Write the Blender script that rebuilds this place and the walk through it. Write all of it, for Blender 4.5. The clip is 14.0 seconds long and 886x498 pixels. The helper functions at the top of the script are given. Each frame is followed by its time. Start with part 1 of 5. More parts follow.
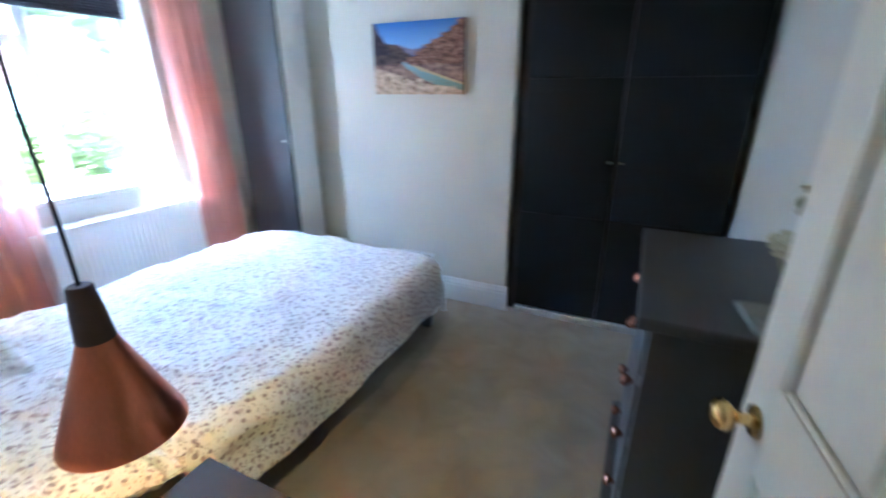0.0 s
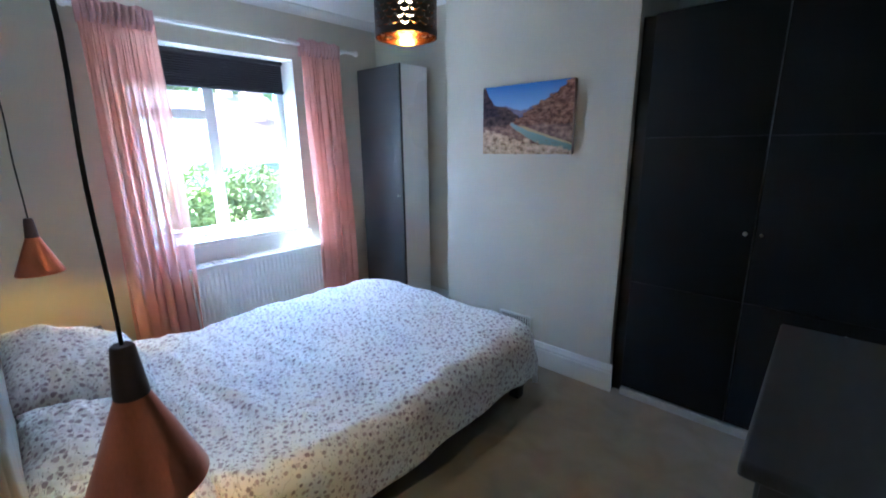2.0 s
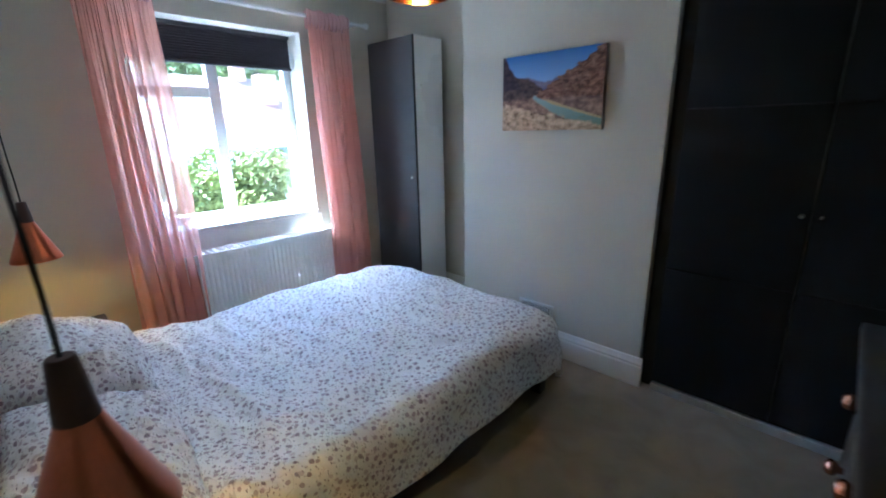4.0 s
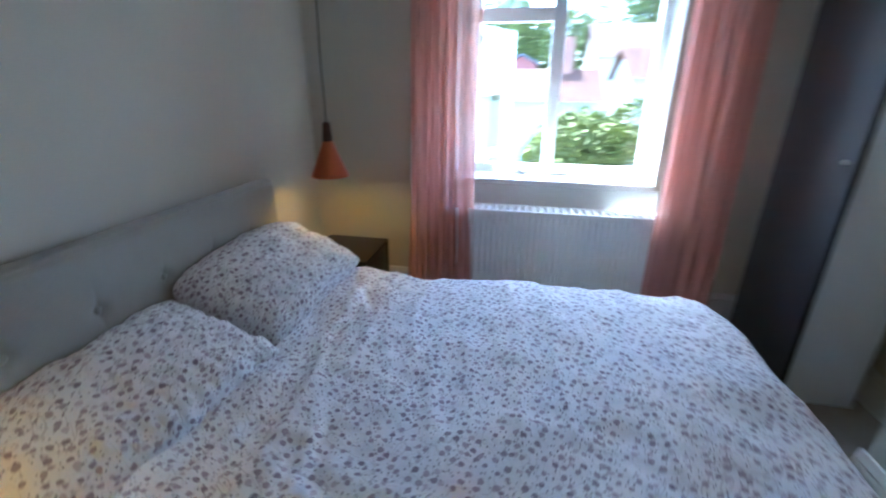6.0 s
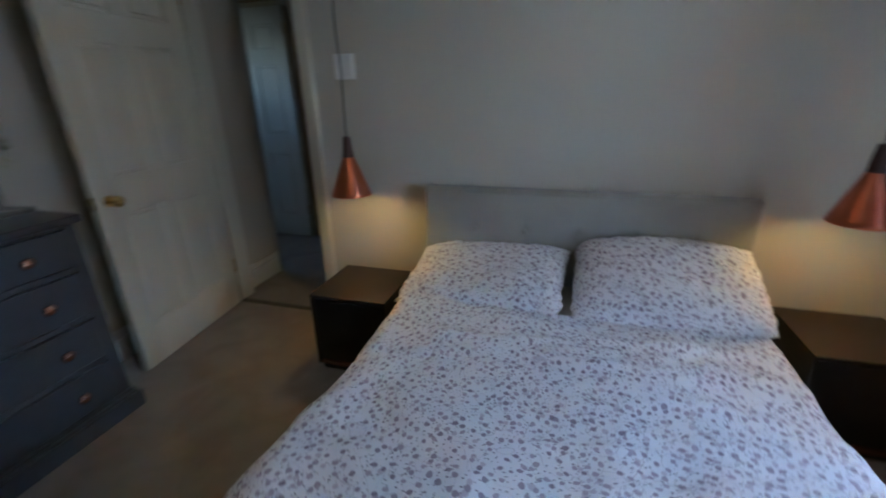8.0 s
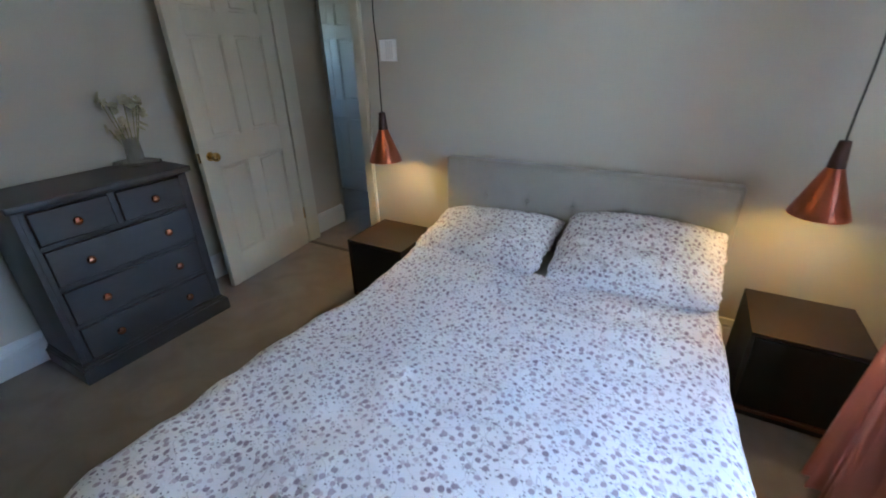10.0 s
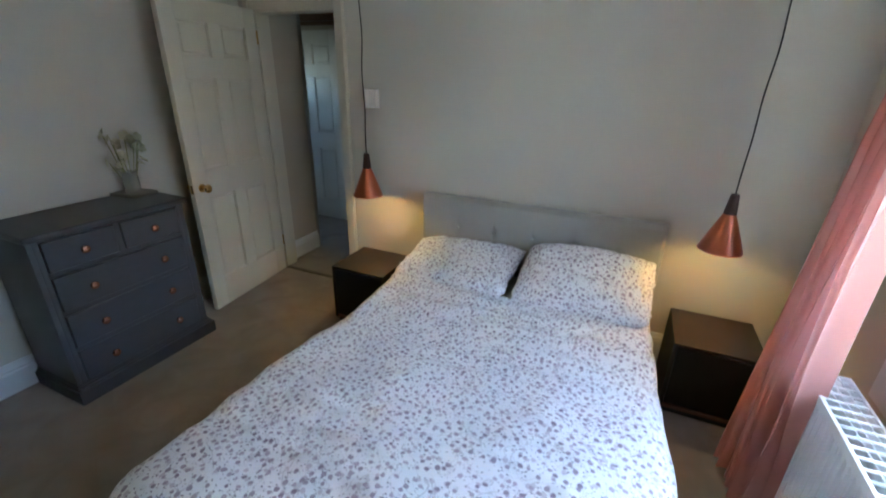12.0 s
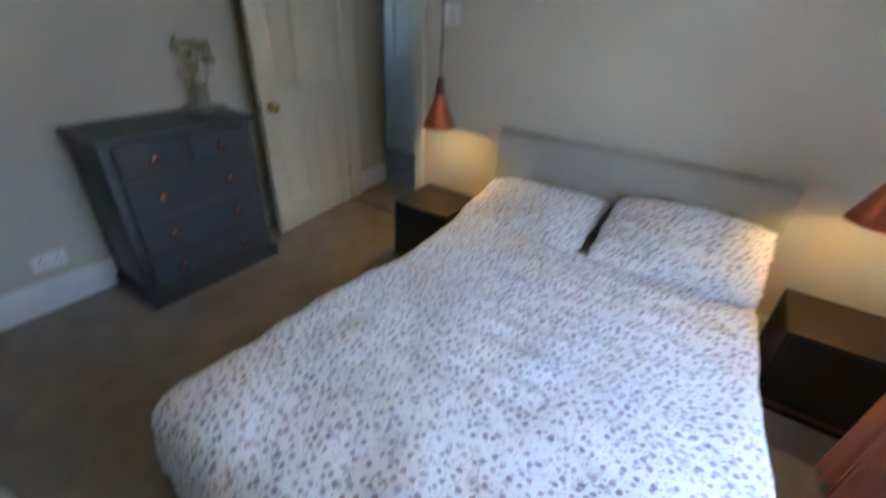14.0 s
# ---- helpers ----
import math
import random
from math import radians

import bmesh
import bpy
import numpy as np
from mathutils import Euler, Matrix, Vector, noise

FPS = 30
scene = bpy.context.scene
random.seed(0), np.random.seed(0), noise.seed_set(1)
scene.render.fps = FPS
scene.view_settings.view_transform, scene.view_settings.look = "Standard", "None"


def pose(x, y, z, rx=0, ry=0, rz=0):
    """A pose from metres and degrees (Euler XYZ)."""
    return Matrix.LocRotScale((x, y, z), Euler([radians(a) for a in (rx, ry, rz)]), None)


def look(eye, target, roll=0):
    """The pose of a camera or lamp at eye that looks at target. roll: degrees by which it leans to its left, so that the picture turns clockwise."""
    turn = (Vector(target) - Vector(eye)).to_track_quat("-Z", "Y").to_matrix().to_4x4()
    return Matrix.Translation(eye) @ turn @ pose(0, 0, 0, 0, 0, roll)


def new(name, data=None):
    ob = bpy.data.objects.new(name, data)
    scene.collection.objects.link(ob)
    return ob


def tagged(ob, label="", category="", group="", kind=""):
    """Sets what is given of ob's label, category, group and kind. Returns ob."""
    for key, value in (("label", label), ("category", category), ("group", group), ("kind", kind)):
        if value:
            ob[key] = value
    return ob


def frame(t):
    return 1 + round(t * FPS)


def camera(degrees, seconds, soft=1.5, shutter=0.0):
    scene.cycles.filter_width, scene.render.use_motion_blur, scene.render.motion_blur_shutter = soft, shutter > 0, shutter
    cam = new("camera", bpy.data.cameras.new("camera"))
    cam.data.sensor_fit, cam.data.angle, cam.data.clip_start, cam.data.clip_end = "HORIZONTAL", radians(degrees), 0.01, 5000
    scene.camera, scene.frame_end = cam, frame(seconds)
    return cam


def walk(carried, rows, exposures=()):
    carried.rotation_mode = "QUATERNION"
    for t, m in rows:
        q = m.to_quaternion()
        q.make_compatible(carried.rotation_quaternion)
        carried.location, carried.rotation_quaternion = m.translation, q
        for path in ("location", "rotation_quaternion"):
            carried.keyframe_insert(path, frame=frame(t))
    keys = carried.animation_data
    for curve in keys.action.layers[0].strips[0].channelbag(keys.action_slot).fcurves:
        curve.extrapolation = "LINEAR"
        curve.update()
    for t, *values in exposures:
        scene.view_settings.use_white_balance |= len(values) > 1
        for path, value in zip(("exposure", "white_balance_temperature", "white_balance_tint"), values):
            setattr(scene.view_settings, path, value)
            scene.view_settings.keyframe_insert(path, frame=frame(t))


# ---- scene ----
cam = camera(92.7, 14.0, soft=1.8, shutter=0.6)
PATH = [
    (0, (0.433, -0.007, 1.403), (-0.361, 1.69, 0.705), -0.1),
    (0.5, (0.482, 0.125, 1.407), (-0.789, 1.517, 0.74), 1.7),
    (1, (0.483, 0.147, 1.402), (-0.907, 1.443, 0.78), 1.5),
    (1.5, (0.496, 0.148, 1.416), (-0.859, 1.5, 0.835), 0.6),
    (2, (0.521, 0.168, 1.446), (-0.786, 1.604, 0.969), -0.7),
    (2.5, (0.525, 0.162, 1.471), (-0.788, 1.618, 1.077), -0.2),
    (3, (0.529, 0.144, 1.488), (-0.797, 1.602, 1.145), -0.0),
    (3.2, (0.529, 0.143, 1.456), (-0.768, 1.614, 1.063), 0.4),
    (5.3, (0.015, 0.862, 1.372), (-1.69, 1.607, 0.632), -2.8),
    (5.5, (-0.028, 0.965, 1.352), (-1.844, 1.460, 0.677), -1.35),
    (6, (-0.236, 1.311, 1.297), (-2.072, 0.964, 0.583), 0.5),
    (6.5, (-0.43, 1.711, 1.311), (-1.999, 0.743, 0.538), 0.1),
    (7, (-0.621, 1.973, 1.315), (-1.395, 0.315, 0.507), -2.1),
    (7.5, (-0.969, 2.059, 1.36), (-1.133, 0.228, 0.572), -1.8),
    (8, (-1.312, 2.087, 1.328), (-0.771, 0.297, 0.618), -1.2),
    (8.5, (-1.615, 2.029, 1.357), (-0.666, 0.455, 0.567), 1.9),
    (9, (-1.773, 2.091, 1.387), (-0.741, 0.585, 0.569), 0.8),
    (9.2, (-1.806, 2.108, 1.408), (-0.784, 0.607, 0.569), 0.0),
    (11.3, (-1.831, 2.535, 1.528), (-1.112, 0.869, 0.688), -0.6),
    (11.5, (-1.841, 2.538, 1.564), (-1.076, 0.88, 0.747), -0.8),
    (12, (-1.845, 2.556, 1.599), (-1.107, 0.86, 0.836), 1.4),
    (12.5, (-1.833, 2.563, 1.62), (-1.024, 0.793, 1.159), 1.2),
    (13, (-1.863, 2.541, 1.634), (-0.979, 0.756, 1.45), 1.4),
    (13.5, (-1.847, 2.517, 1.581), (-0.986, 0.775, 1.109), 0.1),
    (14, (-1.753, 2.387, 1.489), (-0.81, 0.936, 0.486), 2.9),
]
EXPOSURES = [(0.0, 6.11, 4550, 1.5), (1.5, 5.46, 4550, 1.5), (3.0, 5.1, 4700, 1.5), (5.5, 4.69, 4850, 1.5), (6.5, 4.24, 4800, 1.5), (7.0, 4.05, 4810, 1.0), (7.5, 4.07, 4900, 2.5), (9.0, 4.88, 5050, 2.5), (11.5, 5.0, 5250, 1.5), (12.5, 5.0, 5300, 0.5), (13.0, 5.0, 5650, 1.5), (14.0, 5.04, 5250, 2.5)]
walk(cam, [(t, look(eye, target, roll)) for t, eye, target, roll in PATH], EXPOSURES)

# ---- world and sun ----
SUN_EL, SUN_AZ = 66.5, 43.0  # elevation; turned from the window's outward normal towards the headboard wall
ce, se = math.cos(radians(SUN_EL)), math.sin(radians(SUN_EL))
to_sun = Vector((-ce * math.cos(radians(SUN_AZ)), -ce * math.sin(radians(SUN_AZ)), se))
world = bpy.data.worlds.new("world")
scene.world = world
world.use_nodes = True
wn = world.node_tree
sky = wn.nodes.new("ShaderNodeTexSky")
sky.sky_type, sky.sun_disc = "NISHITA", False
sky.sun_elevation, sky.sun_rotation = radians(SUN_EL), math.atan2(to_sun.x, to_sun.y)
wn.links.new(sky.outputs[0], wn.nodes["Background"].inputs[0])
wn.nodes["Background"].inputs[1].default_value = 0.15
sun = new("sun", bpy.data.lights.new("sun", "SUN"))
sun.data.energy, sun.data.angle, sun.data.color = 2.7, radians(0.5), (1.0, 0.95, 0.87)
sun.matrix_world = look((0, 0, 20), Vector((0, 0, 20)) - to_sun)


# ---- materials ----
def nodes_of(name):
    m = bpy.data.materials.new(name)
    m.use_nodes = True
    nt = m.node_tree
    return m, nt, nt.nodes["Principled BSDF"]


def add(nt, kind, **inputs):
    n = nt.nodes.new(kind)
    for k, v in inputs.items():
        n.inputs[k.replace("_", " ")].default_value = v
    return n


def math_node(nt, op, a, b=0.0):
    n = nt.nodes.new("ShaderNodeMath")
    n.operation = op
    for i, v in enumerate((a, b)):
        if isinstance(v, (int, float)):
            n.inputs[i].default_value = v
        else:
            nt.links.new(v, n.inputs[i])
    return n.outputs[0]


def mix_col(nt, fac, a, b):
    n = nt.nodes.new("ShaderNodeMix")
    n.data_type = "RGBA"
    for i, v in ((0, fac), (6, a), (7, b)):
        if isinstance(v, (int, float)):
            n.inputs[i].default_value = v
        elif isinstance(v, tuple):
            n.inputs[i].default_value = (*v, 1) if len(v) == 3 else v
        else:
            nt.links.new(v, n.inputs[i])
    return n.outputs[2]


def ramp(nt, fac, stops):
    n = nt.nodes.new("ShaderNodeValToRGB")
    e = n.color_ramp.elements
    while len(e) < len(stops):
        e.new(0.5)
    for el, (p, c) in zip(e, stops):
        el.position = p
        el.color = (*c, 1) if isinstance(c, tuple) else (c, c, c, 1)
    nt.links.new(fac, n.inputs[0])
    return n.outputs[0]


def surface(name, color, rough=0.6, metal=0.0, vary=0.08, grain=60.0, stain=1.5, bump=0.1, depth=0.002, coat=0.0, stretch=(1, 1, 1), sheen=0.0, spec=0.5):
    """A paint, wood, cloth or metal: one base colour with fine grain and broad, faint stains, and a fine relief."""
    m, nt, b = nodes_of(name)
    tc = nt.nodes.new("ShaderNodeTexCoord")
    mp = nt.nodes.new("ShaderNodeMapping")
    mp.inputs["Scale"].default_value = stretch
    nt.links.new(tc.outputs["Object"], mp.inputs[0])
    fine, broad = add(nt, "ShaderNodeTexNoise", Scale=grain, Detail=4.0), add(nt, "ShaderNodeTexNoise", Scale=stain, Detail=3.0)
    nt.links.new(mp.outputs[0], fine.inputs["Vector"])
    nt.links.new(mp.outputs[0], broad.inputs["Vector"])
    both = math_node(nt, "MULTIPLY_ADD", fine.outputs[0], 0.5)
    both.node.inputs[2].default_value = 0.0
    tot = math_node(nt, "ADD", both, math_node(nt, "MULTIPLY", broad.outputs[0], 0.5))
    lo = tuple(max(0, c * (1 - vary * 2)) for c in color)
    hi = tuple(min(1, c * (1 + vary * 2)) for c in color)
    nt.links.new(ramp(nt, tot, [(0.25, lo), (0.75, hi)]), b.inputs["Base Color"])
    nt.links.new(ramp(nt, broad.outputs[0], [(0.3, max(0, rough - 0.07)), (0.7, min(1, rough + 0.07))]), b.inputs["Roughness"])
    b.inputs["Metallic"].default_value = metal
    b.inputs["Coat Weight"].default_value = coat
    b.inputs["Sheen Weight"].default_value = sheen
    b.inputs["Specular IOR Level"].default_value = spec
    if bump:
        bp = add(nt, "ShaderNodeBump", Strength=bump, Distance=depth)
        nt.links.new(fine.outputs[0], bp.inputs["Height"])
        nt.links.new(bp.outputs[0], b.inputs["Normal"])
    return m


def floral():
    """White cotton with mauve dots, small dark leaves and thin stems, by the cloth's own metres."""
    m, nt, b = nodes_of("floral_cotton")
    uv = nt.nodes.new("ShaderNodeUVMap")
    wob = add(nt, "ShaderNodeTexNoise", Scale=9.0, Detail=2.0)
    nt.links.new(uv.outputs[0], wob.inputs["Vector"])

    shake = add(nt, "ShaderNodeTexNoise", Scale=55.0, Detail=1.0)
    nt.links.new(uv.outputs[0], shake.inputs["Vector"])
    vm = nt.nodes.new("ShaderNodeVectorMath")
    vm.operation = "MULTIPLY_ADD"
    vm.inputs[1].default_value = (0.007, 0.007, 0.0)
    nt.links.new(shake.outputs["Color"], vm.inputs[0])
    nt.links.new(uv.outputs[0], vm.inputs[2])
    bent = vm.outputs[0]

    def cells(scale, shift, angle=0.0, squeeze=1.0, rand=0.8):
        mp = nt.nodes.new("ShaderNodeMapping")
        mp.inputs["Location"].default_value = (shift, shift * 0.7, 0)
        mp.inputs["Rotation"].default_value = (0, 0, angle)
        mp.inputs["Scale"].default_value = (scale, scale * squeeze, 1)
        nt.links.new(bent, mp.inputs[0])
        v = nt.nodes.new("ShaderNodeTexVoronoi")
        v.voronoi_dimensions = "2D"
        v.inputs["Scale"].default_value = 1.0
        v.inputs["Randomness"].default_value = rand
        nt.links.new(mp.outputs[0], v.inputs["Vector"])
        sep = nt.nodes.new("ShaderNodeSeparateColor")
        nt.links.new(v.outputs["Color"], sep.inputs[0])
        return v.outputs["Distance"], sep.outputs

    def spot(dist, rnd, size, keep):
        inside = math_node(nt, "LESS_THAN", dist, math_node(nt, "MULTIPLY_ADD", rnd[1], size * 0.35))
        inside.node.inputs[1].links[0].from_node.inputs[2].default_value = size * 0.75
        return math_node(nt, "MULTIPLY", inside, math_node(nt, "LESS_THAN", rnd[0], keep))

    base = mix_col(nt, wob.outputs[0], (0.80, 0.80, 0.82), (0.86, 0.86, 0.87))
    d, r = cells(32, 0.0, 0.4, 1.0, 0.75)
    dots = spot(d, r, 0.26, 0.80)
    d1, r1 = cells(25, 5.3, 1.1, 1.0, 1.0)
    blooms = spot(d1, r1, 0.20, 0.45)
    d2, r2 = cells(40, 3.1, 0.6, 2.2)
    leaves = spot(d2, r2, 0.17, 0.40)
    d3, r3 = cells(42, 7.7, 2.2, 2.3)
    leaves2 = spot(d3, r3, 0.15, 0.42)
    stems = []
    for sc, sh in ((7.0, 0.0), (6.0, 4.2)):
        st = add(nt, "ShaderNodeTexNoise", Scale=sc, Detail=1.5, Distortion=1.2)
        mp = nt.nodes.new("ShaderNodeMapping")
        mp.inputs["Location"].default_value = (sh, sh, 0)
        nt.links.new(uv.outputs[0], mp.inputs[0])
        nt.links.new(mp.outputs[0], st.inputs["Vector"])
        stems.append(math_node(nt, "LESS_THAN", math_node(nt, "ABSOLUTE", math_node(nt, "SUBTRACT", st.outputs[0], 0.5)), 0.0045))
    c = mix_col(nt, math_node(nt, "MULTIPLY", math_node(nt, "MAXIMUM", *stems), 0.45), base, (0.42, 0.38, 0.40))
    c = mix_col(nt, math_node(nt, "MULTIPLY", leaves, 0.85), c, (0.15, 0.12, 0.16))
    c = mix_col(nt, math_node(nt, "MULTIPLY", leaves2, 0.75), c, (0.26, 0.20, 0.24))
    c = mix_col(nt, math_node(nt, "MULTIPLY", blooms, 0.7), c, (0.52, 0.45, 0.50))
    tone = mix_col(nt, r[2], (0.23, 0.175, 0.235), (0.47, 0.40, 0.46))
    c = mix_col(nt, math_node(nt, "MULTIPLY", dots, 0.9), c, tone)
    nt.links.new(c, b.inputs["Base Color"])
    b.inputs["Roughness"].default_value = 0.85
    b.inputs["Sheen Weight"].default_value = 0.15
    weave = add(nt, "ShaderNodeTexNoise", Scale=420.0, Detail=2.0)
    crease = add(nt, "ShaderNodeTexNoise", Scale=17.0, Detail=6.0, Roughness=0.6, Distortion=1.6)
    nt.links.new(uv.outputs[0], weave.inputs["Vector"])
    nt.links.new(uv.outputs[0], crease.inputs["Vector"])
    h = math_node(nt, "ADD", math_node(nt, "MULTIPLY", weave.outputs[0], 0.06), crease.outputs[0])
    bp = add(nt, "ShaderNodeBump", Strength=0.6, Distance=0.009)
    nt.links.new(h, bp.inputs["Height"])
    nt.links.new(bp.outputs[0], b.inputs["Normal"])
    return m


def sheer(name, color, through_light, gaps):
    """Thin cloth that lets light through."""
    m, nt, b = nodes_of(name)
    b.inputs["Base Color"].default_value = (*color, 1)
    b.inputs["Roughness"].default_value = 0.9
    tl = nt.nodes.new("ShaderNodeBsdfTranslucent")
    tl.inputs[0].default_value = (*color, 1)
    tp = nt.nodes.new("ShaderNodeBsdfTransparent")
    m1, m2 = nt.nodes.new("ShaderNodeMixShader"), nt.nodes.new("ShaderNodeMixShader")
    m1.inputs[0].default_value, m2.inputs[0].default_value = through_light, gaps
    nt.links.new(b.outputs[0], m1.inputs[1])
    nt.links.new(tl.outputs[0], m1.inputs[2])
    nt.links.new(m1.outputs[0], m2.inputs[1])
    nt.links.new(tp.outputs[0], m2.inputs[2])
    tc = nt.nodes.new("ShaderNodeTexCoord")
    w = add(nt, "ShaderNodeTexNoise", Scale=350.0, Detail=2.0)
    nt.links.new(tc.outputs["Object"], w.inputs["Vector"])
    bp = add(nt, "ShaderNodeBump", Strength=0.2, Distance=0.001)
    nt.links.new(w.outputs[0], bp.inputs["Height"])
    nt.links.new(bp.outputs[0], b.inputs["Normal"])
    nt.links.new(m2.outputs[0], nt.nodes["Material Output"].inputs[0])
    return m


def glow(name, color, strength):
    m, nt, b = nodes_of(name)
    b.inputs["Base Color"].default_value = (*color, 1)
    b.inputs["Emission Color"].default_value = (*color, 1)
    b.inputs["Emission Strength"].default_value = strength
    return m


def carpet(name, color):
    m, nt, b = nodes_of(name)
    tc = nt.nodes.new("ShaderNodeTexCoord")
    pile, patch, track = add(nt, "ShaderNodeTexNoise", Scale=260.0, Detail=3.0), add(nt, "ShaderNodeTexNoise", Scale=5.0, Detail=5.0, Distortion=0.8), add(nt, "ShaderNodeTexNoise", Scale=1.1, Detail=2.0)
    for n in (pile, patch, track):
        nt.links.new(tc.outputs["Object"], n.inputs["Vector"])
    t = math_node(nt, "ADD", math_node(nt, "MULTIPLY", pile.outputs[0], 0.35), math_node(nt, "ADD", math_node(nt, "MULTIPLY", patch.outputs[0], 0.45), math_node(nt, "MULTIPLY", track.outputs[0], 0.2)))
    nt.links.new(ramp(nt, t, [(0.3, tuple(c * 0.62 for c in color)), (0.7, tuple(c * 1.28 for c in color))]), b.inputs["Base Color"])
    b.inputs["Roughness"].default_value = 0.95
    b.inputs["Sheen Weight"].default_value = 0.3
    bp = add(nt, "ShaderNodeBump", Strength=0.6, Distance=0.006)
    nt.links.new(t, bp.inputs["Height"])
    nt.links.new(bp.outputs[0], b.inputs["Normal"])
    return m


WALL = surface("grey_wall_paint", (0.55, 0.520, 0.436), 0.75, vary=0.03, grain=180, bump=0.12, depth=0.0015)
CEIL = surface("ceiling_paint", (0.78, 0.78, 0.77), 0.8, vary=0.02, grain=120, bump=0.08)
WHITE = surface("white_gloss_paint", (0.74, 0.74, 0.72), 0.35, vary=0.02, grain=40, bump=0.05)
DOORW = surface("cream_white_paint", (0.66, 0.61, 0.485), 0.4, vary=0.03, grain=50, bump=0.08, stretch=(4, 4, 0.5))
UPVC = surface("white_frame_plastic", (0.8, 0.8, 0.8), 0.3, vary=0.01, bump=0.02)
CARPET = carpet("beige_carpet", (0.295, 0.252, 0.200))
CHAR = surface("charcoal_laminate", (0.007, 0.008, 0.010), 0.6, vary=0.06, grain=90, bump=0.05, spec=0.2)
CHARGAP = surface("charcoal_edge", (0.012, 0.012, 0.014), 0.7, vary=0.02)
SLATE = surface("slate_grey_paint", (0.062, 0.064, 0.068), 0.45, vary=0.06, grain=70, bump=0.08, stretch=(1, 0.4, 1))
SLATETOP = surface("slate_grey_top", (0.055, 0.056, 0.060), 0.45, vary=0.08, grain=60, bump=0.08, stretch=(1, 0.3, 1))
COPPER = surface("brushed_copper", (0.53, 0.165, 0.08), 0.32, metal=1.0, vary=0.07, grain=220, bump=0.05, depth=0.0006, stretch=(1, 1, 0.15))
COPPERK = surface("polished_copper", (0.60, 0.29, 0.19), 0.14, metal=1.0, vary=0.04, bump=0.0)
BRASS = surface("polished_brass", (0.80, 0.57, 0.22), 0.16, metal=1.0, vary=0.05, bump=0.0)
STEEL = surface("brushed_steel", (0.6, 0.58, 0.54), 0.25, metal=1.0, vary=0.03, bump=0.0)
WALNUT = surface("dark_walnut", (0.060, 0.024, 0.016), 0.5, vary=0.2, grain=60, stretch=(1, 1, 0.1))
BLACK = surface("black_plastic", (0.015, 0.015, 0.016), 0.45, vary=0.05)
CORD = surface("black_textile_cord", (0.014, 0.014, 0.015), 0.85, vary=0.1, grain=900, bump=0.4)
HEADB = surface("grey_upholstery", (0.345, 0.33, 0.285), 0.95, vary=0.09, grain=420, stain=4, bump=0.5, depth=0.0012, sheen=0.3)
BASEC = surface("dark_grey_bed_cloth", (0.10, 0.10, 0.105), 0.95, vary=0.1, grain=400, bump=0.4, sheen=0.2)
SHEET = surface("cream_sheet", (0.58, 0.53, 0.42), 0.9, vary=0.04, grain=14, bump=0.3, depth=0.006)
FLORAL = floral()
NSTOP = surface("taupe_laminate", (0.027, 0.022, 0.019), 0.6, vary=0.08, grain=70, bump=0.05, spec=0.3)
NSBLK = surface("black_brown_laminate", (0.006, 0.0055, 0.0055), 0.4, vary=0.1, grain=70)
NSWOOD = surface("red_brown_wood", (0.13, 0.05, 0.03), 0.45, vary=0.15, grain=50, stretch=(0.1, 1, 1))
CURTAIN = sheer("pink_voile", (0.79, 0.44, 0.37), 0.48, 0.22)
HEADER = sheer("pink_voile_header", (0.60, 0.37, 0.36), 0.2, 0.02)
BLIND = surface("dark_blind_cloth", (0.045, 0.042, 0.052), 0.9, vary=0.06, grain=300)
GOLD = surface("gold_lining", (0.55, 0.26, 0.05), 0.13, metal=1.0, vary=0.06, grain=60, bump=0.35, depth=0.004)
WARM = (1.0, 0.66, 0.12)


def glass_mat():
    m, nt, b = nodes_of("window_glass")
    b.inputs["Transmission Weight"].default_value = 1.0
    b.inputs["Roughness"].default_value = 0.0
    b.inputs["IOR"].default_value = 1.45
    return m


GLASS = glass_mat()


# ---- mesh helpers ----
def box(bm, x0, y0, z0, x1, y1, z1, bevel=0.0, seg=2):
    g = bmesh.ops.create_cube(bm, size=1.0)
    m = Matrix.Translation(((x0 + x1) / 2, (y0 + y1) / 2, (z0 + z1) / 2)) @ Matrix.Diagonal((abs(x1 - x0), abs(y1 - y0), abs(z1 - z0), 1))
    bmesh.ops.transform(bm, matrix=m, verts=g["verts"])
    if bevel:
        es = list({e for v in g["verts"] for e in v.link_edges})
        bmesh.ops.bevel(bm, geom=es, offset=bevel, segments=seg, affect="EDGES", profile=0.6)
    return bm


def B(*a, **k):
    return box(bmesh.new(), *a, **k)


def lathe(profile, seg=32, at=(0, 0, 0), axis="z", cap=False):
    """Turns a row of (radius, height) round an axis."""
    bm = bmesh.new()
    rings = []
    for r, h in profile:
        ring = []
        for i in range(seg):
            a = 2 * math.pi * i / seg
            u, v = r * math.cos(a), r * math.sin(a)
            p = {"z": (u, v, h), "x": (h, u, v), "y": (v, h, u)}[axis]
            ring.append(bm.verts.new((at[0] + p[0], at[1] + p[1], at[2] + p[2])))
        rings.append(ring)
    for a, b in zip(rings, rings[1:]):
        for i in range(seg):
            j = (i + 1) % seg
            bm.faces.new((a[i], a[j], b[j], b[i]))
    if cap:
        bm.faces.new(rings[0][::-1])
        bm.faces.new(rings[-1])
    bmesh.ops.recalc_face_normals(bm, faces=bm.faces)
    return bm


